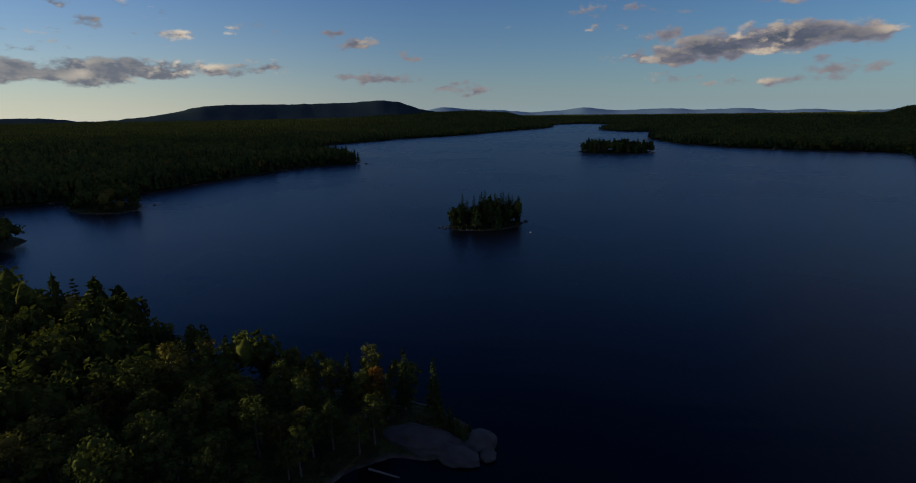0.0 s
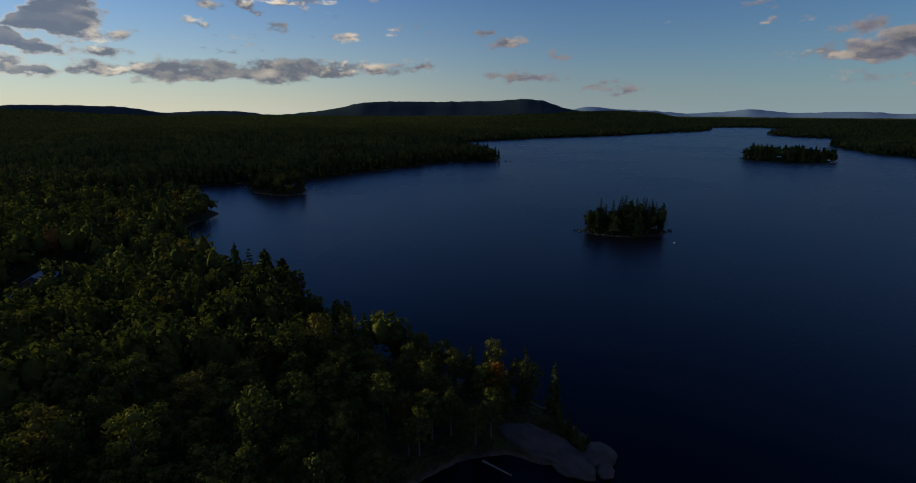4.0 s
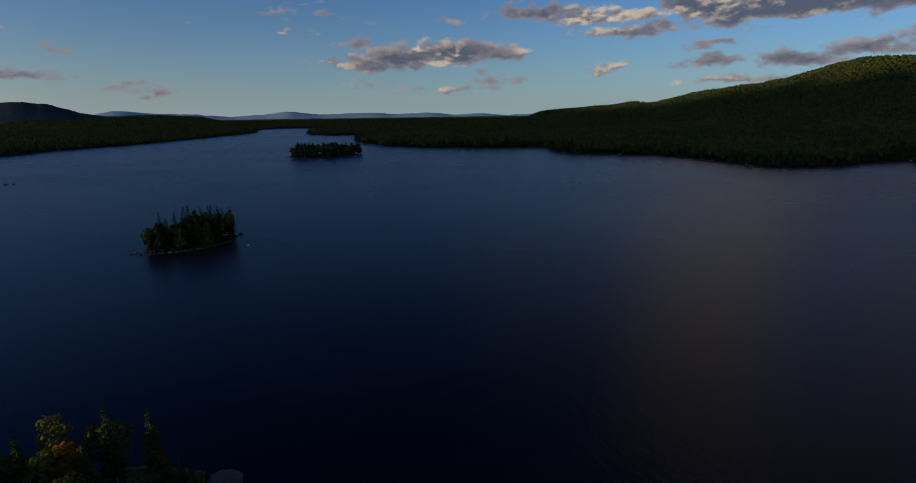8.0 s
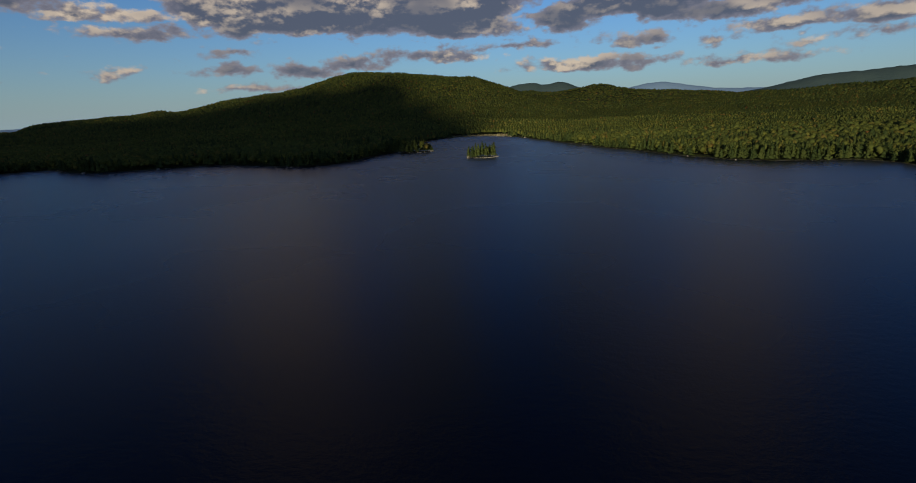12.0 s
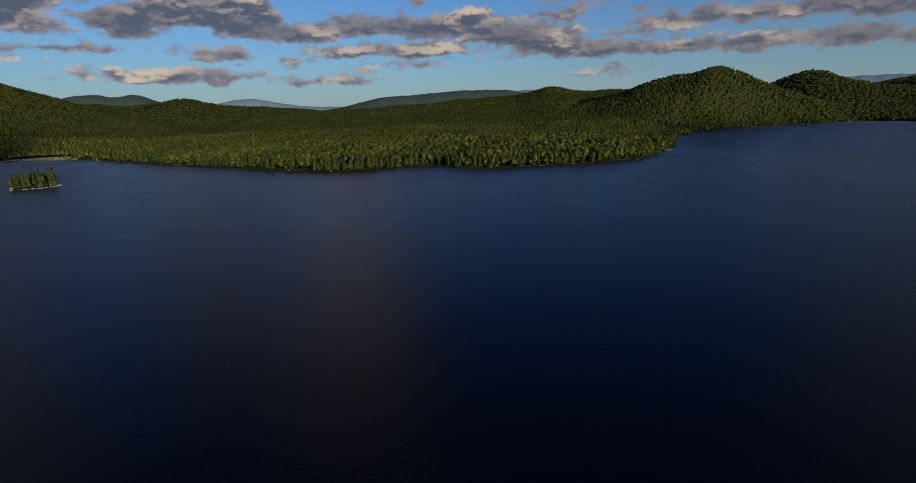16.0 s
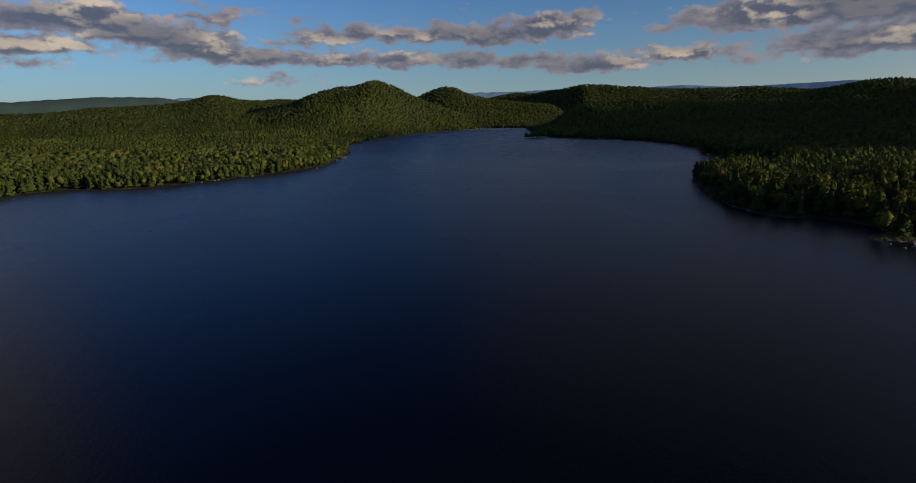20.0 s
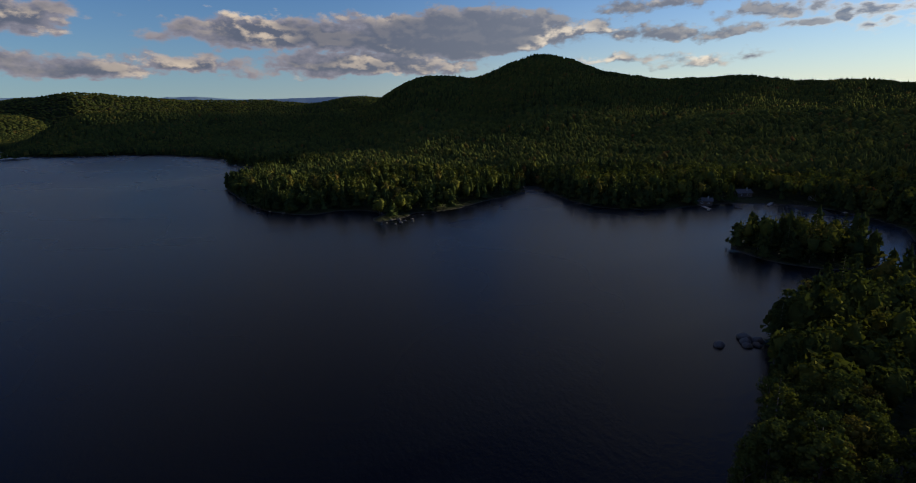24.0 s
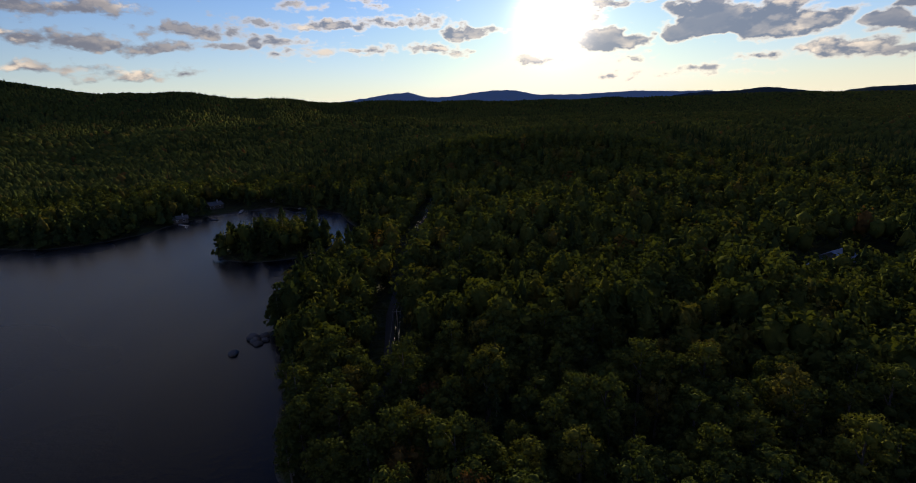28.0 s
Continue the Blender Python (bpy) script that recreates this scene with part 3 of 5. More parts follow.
def build_water():
    spokes = 180
    rings = [0, 40, 120, 400, 1200, 4900]
    verts = [(0, 0, 0)]
    for r in rings[1:]:
        verts += [(r * math.sin(2 * math.pi * k / spokes), r * math.cos(2 * math.pi * k / spokes), 0) for k in range(spokes)]
    bm = bmesh.new()
    vs = [bm.verts.new(v) for v in verts]
    for q in range(spokes):
        w = (q + 1) % spokes
        bm.faces.new((vs[0], vs[1 + w], vs[1 + q]))
        for k in range(len(rings) - 2):
            o = 1 + k * spokes
            bm.faces.new((vs[o + q], vs[o + w], vs[o + spokes + w], vs[o + spokes + q]))
    me = bpy.data.meshes.new("water")
    bm.to_mesh(me)
    me.materials.append(WATER)
    tagged(new("water", me), "dark lake water with fine evening ripples", "lake", kind="structure")


build_water()


# ---- unseen clouds beside the sun, added to shade the lake's north-east and western mountain ----
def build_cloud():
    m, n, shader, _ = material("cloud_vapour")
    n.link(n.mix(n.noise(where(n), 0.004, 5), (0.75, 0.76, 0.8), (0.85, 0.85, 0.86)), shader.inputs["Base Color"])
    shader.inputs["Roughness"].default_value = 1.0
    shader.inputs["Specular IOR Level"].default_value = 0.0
    # both banks lie past the camera's 5000 m clip; they are there to cast shade
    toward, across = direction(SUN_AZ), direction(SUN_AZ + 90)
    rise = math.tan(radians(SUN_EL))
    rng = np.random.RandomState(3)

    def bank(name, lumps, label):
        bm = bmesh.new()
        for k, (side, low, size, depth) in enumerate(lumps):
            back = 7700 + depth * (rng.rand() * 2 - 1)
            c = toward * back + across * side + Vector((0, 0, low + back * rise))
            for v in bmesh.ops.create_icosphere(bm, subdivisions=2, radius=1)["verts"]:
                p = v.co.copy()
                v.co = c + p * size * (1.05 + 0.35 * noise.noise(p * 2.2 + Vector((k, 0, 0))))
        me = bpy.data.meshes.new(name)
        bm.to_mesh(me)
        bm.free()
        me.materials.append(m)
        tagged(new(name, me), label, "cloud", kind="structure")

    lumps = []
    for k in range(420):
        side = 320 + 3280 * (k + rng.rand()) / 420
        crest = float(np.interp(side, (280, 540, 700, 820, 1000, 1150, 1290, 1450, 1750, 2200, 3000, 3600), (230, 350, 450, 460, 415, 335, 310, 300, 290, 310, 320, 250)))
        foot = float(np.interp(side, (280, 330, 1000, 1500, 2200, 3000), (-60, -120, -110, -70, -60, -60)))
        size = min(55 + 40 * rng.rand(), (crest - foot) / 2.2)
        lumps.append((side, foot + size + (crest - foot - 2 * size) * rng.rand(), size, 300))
    bank("backdrop_cloud", lumps, "heaped grey cumulus cloud beside the low sun, out of view, shading the north-east")
    # a lower unseen bank, added on the sun's other side, shades the western mountain
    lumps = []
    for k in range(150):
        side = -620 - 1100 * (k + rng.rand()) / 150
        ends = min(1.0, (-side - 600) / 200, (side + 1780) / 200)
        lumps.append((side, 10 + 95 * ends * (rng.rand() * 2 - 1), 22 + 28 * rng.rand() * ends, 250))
    bank("backdrop_cloud_bank", lumps, "thin grey cloud bank under the low sun, added unseen to shade the western mountain")


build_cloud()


# ---- far ridges ----
def ridge_material(name, a, b):
    m, n, shader, _ = material(name)
    pos = where(n)
    woods, clumps = n.noise(pos, 0.006, 4), n.noise(pos, 0.05, 3, 0.6)
    n.link(n.mix(n.math("ADD", n.math("MULTIPLY", woods, 0.6), n.math("MULTIPLY", clumps, 0.4)), a, b), shader.inputs["Base Color"])
    shader.inputs["Roughness"].default_value = 1.0
    shader.inputs["Specular IOR Level"].default_value = 0.0
    bump = n.put("ShaderNodeBump")
    bump.inputs["Strength"].default_value, bump.inputs["Distance"].default_value = 0.6, 5.0
    n.link(clumps, bump.inputs["Height"])
    n.link(bump.outputs[0], shader.inputs["Normal"])
    return m


def build_ridge(name, profile, dist, label, mat):
    """A ridge on the horizon; its profile: azimuth and height over the eye's level, in degrees."""
    at, high = [p[0] for p in profile], [p[1] for p in profile]
    lo, hi = at[0], at[-1]
    n = int((hi - lo) * 8)
    slope = ((-560, 0.0), (-420, 0.22), (-290, 0.50), (-170, 0.76), (-70, 0.94), (0, 1.0), (35, 1.0), (140, 0.0))
    verts, faces = [], []
    for i in range(n + 1):
        a = lo + (hi - lo) * i / n
        e = sum(float(np.interp(a + k, at, high)) for k in (-0.5, -0.25, 0, 0.25, 0.5)) / 5
        top = EYE + dist * math.tan(radians(e))
        ragged = 5 * noise.noise(Vector((a * 1.3, dist, 0))) + 2 * noise.noise(Vector((a * 5, dist, 4)))
        for back, share in slope:
            d = direction(a) * (dist + back)
            spur = 0.06 * share * (1 - share) * 4 * noise.noise(Vector((d.x * 0.006, d.y * 0.006, dist)))
            verts.append((d.x, d.y, -5 + (top + 5) * max(share + spur, 0.0) + ragged * share ** 14))
        if i:
            o, w = len(slope) * i, len(slope)
            faces += [(o - w + k, o + k, o + k + 1, o - w + k + 1) for k in range(w - 1)]
    tagged(link_mesh(name, verts, faces, mat, smooth=True), label, "hills", kind="structure")


# dark woods with the distance's blue haze and shade painted into their colour
HAZE_DARK_BLUE = ridge_material("hazed_dark_ridge", (0.016, 0.028, 0.036), (0.040, 0.054, 0.056))
# green of the woods, shifted to blue in the colour to imitate haze
HAZED_WOODS = ridge_material("hazed_wooded_ridge", (0.036, 0.058, 0.058), (0.064, 0.085, 0.074))
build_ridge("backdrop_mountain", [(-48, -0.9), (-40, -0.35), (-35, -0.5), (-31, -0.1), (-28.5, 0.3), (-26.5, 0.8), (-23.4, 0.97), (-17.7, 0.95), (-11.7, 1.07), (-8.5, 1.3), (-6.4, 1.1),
                                  (-4.5, 0.4), (-3, 0.1), (2, -0.5)], 4500, "long flat-topped dark mountain beyond the lake", HAZE_DARK_BLUE)
build_ridge("backdrop_ridge", [(84, 1.0), (86.5, 2.2), (88.7, 2.42), (90, 2.1), (91.8, 2.45), (93.6, 1.7), (95, 1.0), (97, 0.5)], 4300, "dim blue-green hills behind the eastern mountain", HAZED_WOODS)
build_ridge("backdrop_long_ridge", [(108, 0.4), (111, 0.85), (115, 1.75), (119, 1.95), (124, 2.28), (129, 2.2), (132, 1.6), (135, 0.8)], 4300, "long blue-green ridge over the eastern woods", HAZED_WOODS)
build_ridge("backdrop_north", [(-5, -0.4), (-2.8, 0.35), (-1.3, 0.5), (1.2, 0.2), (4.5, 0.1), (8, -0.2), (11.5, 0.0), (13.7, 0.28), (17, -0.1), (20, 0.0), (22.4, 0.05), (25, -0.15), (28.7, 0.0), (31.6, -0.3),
                               (34.4, -0.15), (37, -0.4), (42, -0.2), (46, -0.6)], 4800, "hazy blue ridge on the northern horizon", HAZE_BLUE)
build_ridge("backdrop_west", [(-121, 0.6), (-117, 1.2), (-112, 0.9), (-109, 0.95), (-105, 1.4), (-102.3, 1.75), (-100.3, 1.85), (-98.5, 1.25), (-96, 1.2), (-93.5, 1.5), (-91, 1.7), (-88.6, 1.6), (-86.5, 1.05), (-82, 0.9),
                              (-76, 1.0), (-72, 0.75), (-69, 0.7)], 4800, "hazy blue mountains on the western horizon", HAZE_BLUE)
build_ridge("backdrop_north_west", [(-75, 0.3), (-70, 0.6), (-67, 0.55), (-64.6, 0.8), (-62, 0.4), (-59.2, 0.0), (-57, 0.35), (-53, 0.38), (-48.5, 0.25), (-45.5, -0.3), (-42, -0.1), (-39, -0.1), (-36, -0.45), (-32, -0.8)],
            4700, "dim blue hills under the evening sky", HAZE_DARK_BLUE)
build_ridge("backdrop_east", [(94, 0.5), (98, 1.3), (100, 1.75), (102, 1.9), (104, 1.5), (107, 1.0), (113, 0.8), (120, 0.4)], 4800, "hazy blue mountains behind the eastern woods", HAZE_BLUE)
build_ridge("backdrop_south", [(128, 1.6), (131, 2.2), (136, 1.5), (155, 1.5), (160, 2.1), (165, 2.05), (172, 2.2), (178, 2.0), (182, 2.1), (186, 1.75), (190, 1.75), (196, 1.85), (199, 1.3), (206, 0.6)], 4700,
            "hazy blue hills behind the southern end of the lake", HAZE_BLUE)

# ---- trees ----
RNG = np.random.RandomState(11)


def icosphere():
    bm = bmesh.new()
    bmesh.ops.create_icosphere(bm, subdivisions=1, radius=1)
    v = np.array([p.co[:] for p in bm.verts])
    f = np.array([[q.index for q in p.verts] for p in bm.faces])
    bm.free()
    return v, f


ICO_V, ICO_F = icosphere()
# a crown seen from afar: two rings and a top
DOME_V = np.array([(math.cos(1.2566 * k), math.sin(1.2566 * k), -0.8) for k in range(5)] + [(0.8 * math.cos(1.2566 * k + 0.6), 0.8 * math.sin(1.2566 * k + 0.6), 0.45) for k in range(5)] + [(0, 0, 1.05)])
DOME_F = np.array([f for k in range(5) for f in ((k, (k + 1) % 5, 5 + k), ((k + 1) % 5, 5 + (k + 1) % 5, 5 + k), (5 + k, 5 + (k + 1) % 5, 10))])


FAR_V = np.array([(math.cos(1.0472 * k), math.sin(1.0472 * k), -0.6) for k in range(6)] + [(0.62 * math.cos(2.0944 * k + 0.5), 0.62 * math.sin(2.0944 * k + 0.5), 0.75) for k in range(3)])
FAR_F = np.array([f for k in range(3) for f in ((2 * k, 2 * k + 1, 6 + k), (2 * k + 1, (2 * k + 2) % 6, 6 + k), ((2 * k + 2) % 6, 6 + (k + 1) % 3, 6 + k))] + [(6, 7, 8)])

# a crown on the skyline: five leaning faces
SPOT_V = np.array([(math.cos(1.2566 * k), math.sin(1.2566 * k), -0.6) for k in range(5)] + [(0.15, -0.1, 1.0)])
SPOT_F = np.array([(k, (k + 1) % 5, 5) for k in range(5)])


def unit(v):
    return v / (np.linalg.norm(v, axis=-1, keepdims=True) + 1e-9)


def tufts(at, out, size, rng):
    """Small leaf sprays: one bent quad each, as two triangles, at the places given, facing roughly outward."""
    n = len(at)
    face = unit(out + 0.75 * rng.normal(size=(n, 3)))
    a = unit(np.cross(face, rng.normal(size=(n, 3))))
    b = np.cross(face, a)
    size = size * (0.6 + 0.8 * rng.rand(n, 1))
    lift = face * size * 0.35
    quad = np.stack([at - a * size, at - b * size * 0.6 + lift, at + a * size, at + b * size * 0.6 + lift], 1).reshape(-1, 3)
    o = np.arange(n)[:, None] * 4
    return quad, np.concatenate([o + [[0, 1, 2]], o + [[0, 2, 3]]], 1).reshape(-1, 3)


def limb(points, radii, sides=6):
    verts, faces = [], []
    for p, r in zip(points, radii):
        for k in range(sides):
            t = 2 * math.pi * k / sides
            verts.append((p[0] + r * math.cos(t), p[1] + r * math.sin(t), p[2]))
    for i in range(len(points) - 1):
        for k in range(sides):
            l = (k + 1) % sides
            a, b, c, d = i * sides + k, i * sides + l, (i + 1) * sides + l, (i + 1) * sides + k
            faces += [(a, b, c), (a, c, d)]
    return np.array(verts), np.array(faces)


def joined(pieces):
    verts, faces, o = [], [], 0
    for v, f in pieces:
        verts.append(v)
        faces.append(f + o)
        o += len(v)
    return np.vstack(verts), np.vstack(faces)


def broadleaf_tree(seed, tall, wide, label):
    rng = np.random.RandomState(seed)
    root = new("broadleaf_tree")
    pieces = [limb([(0, 0, -0.6), (0.1, 0, tall * 0.3), (0.2, 0.15, tall * 0.6), (0.15, 0.1, tall * 0.85)], [0.30, 0.22, 0.14, 0.05])]
    clumps = []
    for k in range(19):
        t = (k + 0.5) / 19
        h = tall * (0.36 + 0.58 * t)
        reach = wide * math.sqrt(max(0.0, 1 - ((t - 0.35) / 0.72) ** 2)) * (0.45 + 0.5 * rng.rand())
        turn = k * 2.4 + rng.rand()
        c = np.array([reach * math.cos(turn), reach * math.sin(turn), h])
        clumps.append((c, wide * (0.30 + 0.16 * rng.rand())))
        if k % 4 == 0:
            start = np.array([0.1, 0.05, tall * (0.28 + 0.4 * t)])
            pieces.append(limb([start, start * 0.5 + c * 0.5 + np.array([0, 0, 0.3]), c], [0.11, 0.07, 0.03], 5))
    v, f = joined(pieces)
    link_mesh("trunk", v, f, BARK, root, smooth=True)
    pieces = []
    for c, r in clumps:
        pieces.append((c + ICO_V * r * 0.60 * (0.8 + 0.4 * rng.rand(len(ICO_V), 1)) * [1, 1, 0.8], ICO_F))
        d = unit(rng.normal(size=(56, 3)) + [0, 0, 0.35])
        pieces.append(tufts(c + d * r * (0.8 + 0.4 * rng.rand(56, 1)) * [1, 1, 0.82], d, 0.24, rng))
    v, f = joined(pieces)
    link_mesh("crown", v, f, LEAVES, root)
    return tagged(root, label, "tree", "shore trees")


def conifer_tree(seed, tall, wide, label, thin=1.0):
    rng = np.random.RandomState(seed)
    root = new("conifer_tree")
    v, f = limb([(0, 0, -0.6), (0, 0, tall * 0.5), (0.05, 0, tall)], [0.24, 0.14, 0.02], 6)
    link_mesh("trunk", v, f, BARK, root, smooth=True)
    at, out = [], []
    pieces = []
    levels = int(15 * thin)
    for k in range(levels):
        t = k / (levels - 1)
        h = tall * (0.16 + 0.82 * t)
        reach = wide * (1 - t) ** 0.8 * (0.75 + 0.5 * rng.rand()) + 0.15
        for b in range(7 if t < 0.7 else 5):
            turn = k * 1.7 + b * 2 * math.pi / 7 + 0.5 * rng.rand()
            long = reach * (0.6 + 0.6 * rng.rand())
            d = np.array([math.cos(turn), math.sin(turn), 0])
            side = np.array([-d[1], d[0], 0])
            droop = -0.22 * long + 0.25 * long * (t - 0.3)
            p0 = np.array([0, 0, h])
            mid, end = p0 + d * long * 0.55 + [0, 0, droop * 0.3], p0 + d * long + [0, 0, droop]
            w = 0.30 * long + 0.12
            pieces.append((np.array([p0, mid + side * w, mid - side * w, end, mid - [0, 0, 0.25 * w]]), np.array([[0, 2, 4], [0, 4, 1], [1, 4, 3], [4, 2, 3]])))
            at += [mid + side * w * 0.6, mid - side * w * 0.6, end]
            out += [d + [0, 0, 0.6]] * 3
    pieces.append(tufts(np.array(at), np.array(out, float), 0.34, rng))
    v, f = joined(pieces)
    link_mesh("crown", v, f, NEEDLES, root)
    return tagged(root, label, "tree", "shore conifers")


BROAD = [broadleaf_tree(s, t, w, "broadleaf tree with a rounded olive-green crown near the lake") for s, t, w in
         ((1, 12.0, 3.0), (2, 13.5, 3.4), (3, 11.0, 2.7), (4, 14.5, 3.1), (5, 10.0, 3.2), (6, 12.5, 2.5))]
CONIFER = [conifer_tree(s, t, w, "dark green conifer with drooping branches by the water", n) for s, t, w, n in
           ((21, 15.5, 2.5, 1.0), (22, 13.0, 2.2, 1.0), (23, 17.5, 2.8, 1.1), (24, 10.5, 2.2, 0.9))]

ROAD = np.array([(-92, -27), (-104, -28), (-138, -35), (-208, -42), (-285, -44), (-330, -30)], float)


def road_distance(x, y):
    best = np.full(x.shape, 1e9)
    for (ax, ay), (bx, by) in zip(ROAD[:-1], ROAD[1:]):
        dx, dy = bx - ax, by - ay
        t = np.clip(((x - ax) * dx + (y - ay) * dy) / (dx * dx + dy * dy), 0, 1)
        best = np.minimum(best, np.hypot(x - ax - t * dx, y - ay - t * dy))
    return best


CLEARINGS = [(-186, 122, 13), (-172, 101, 10), (-3, 82, 12), (-312, -186, 16), (1092, 95, 26), (1108, 140, 26), (1098, 190, 26)]


def plant(r0, r1, gap):
    """Jittered tree places in a ring, on land; gap: spacing in metres, or metres per metre of distance when below 1."""
    xs, ys = [], []
    r = r0
    while r < r1:
        step = gap if gap >= 1 else gap * r
        n = int(2 * math.pi * r / step)
        a = (np.arange(n) + 0.85 * RNG.rand(n) + RNG.rand()) / n * 2 * math.pi
        q = r + step * (0.95 * RNG.rand(n) - 0.475)
        xs.append(q * np.sin(a))
        ys.append(q * np.cos(a))
        r += step * 0.9
    x, y = np.concatenate(xs), np.concatenate(ys)
    s = inland(x, y)
    keep = (s > 0.6) & (road_distance(x, y) > 3.4)
    for cx, cy, cr in CLEARINGS:
        keep &= np.hypot(x - cx, y - cy) > cr
    x, y, s = x[keep], y[keep], s[keep]
    return x, y, height(x, y, s), s


def seen_from_lake(x, y, z, s):
    """Leaves out the woods on the far sides of the hills."""
    na, nr = 720, 180
    r = 120 * (4900 / 120) ** (np.arange(nr) / (nr - 1))
    R, A = np.meshgrid(r, np.arange(na) * 2 * math.pi / na)
    h = height((R * np.sin(A)).ravel(), (R * np.cos(A)).ravel()).reshape(na, nr) + np.where(R > 200, 6.0, 0.0)
    top = np.maximum.accumulate((h - EYE) / R, 1)
    q = np.hypot(x, y)
    i = (np.arctan2(x, y) / (2 * math.pi) * na).round().astype(int) % na
    j = np.clip((np.log(q / 120) / math.log(4900 / 120) * (nr - 1)).astype(int) - 1, 0, nr - 1)
    keep = (z + 20 - EYE) / q > top[i, j]
    return x[keep], y[keep], z[keep], s[keep]


def conifer_share(x, y, s):
    """How likely a tree is a conifer: more along the shore and in stands."""
    share = np.clip(0.12 + 0.75 * np.exp(-s / 11) + 1.3 * fbm(x / 90 + 40, y / 90, 3), 0.02, 0.92)
    return np.where((x < 20) & (np.hypot(x, y) < 330) & (y > -60) & (np.hypot(x - 14, y - 266) > 40), 0.03 + 0.25 * share, share)     # hardwoods on the near point


def plant_near():
    x, y, z, s = plant(36, 172, 5.3)
    broad = RNG.rand(len(x)) > conifer_share(x, y, s) * 0.75
    count = {True: 0, False: 0}
    order = np.argsort(np.hypot(x, y))
    rest = []
    for i in order:
        kind = bool(broad[i])
        if count[kind] >= (300 if kind else 150):
            rest.append(i)
            continue
        count[kind] += 1
        pool = BROAD if kind else CONIFER
        size = (0.72 + 0.45 * RNG.rand()) * (0.75 if s[i] < 3 or (x[i] > -45 and y[i] > 62) else 1.0)
        place = pose(x[i], y[i], z[i] - 0.1, 0, 0, 360 * RNG.rand())
        if count[kind] <= len(pool):
            ob = pool[count[kind] - 1]
            ob.matrix_basis = place
        else:
            ob = copy_thing(pool[RNG.randint(len(pool))], place)
        ob.scale = (size * (0.9 + 0.2 * RNG.rand()), size * (0.9 + 0.2 * RNG.rand()), size)
    return x[rest], y[rest], z[rest], s[rest]


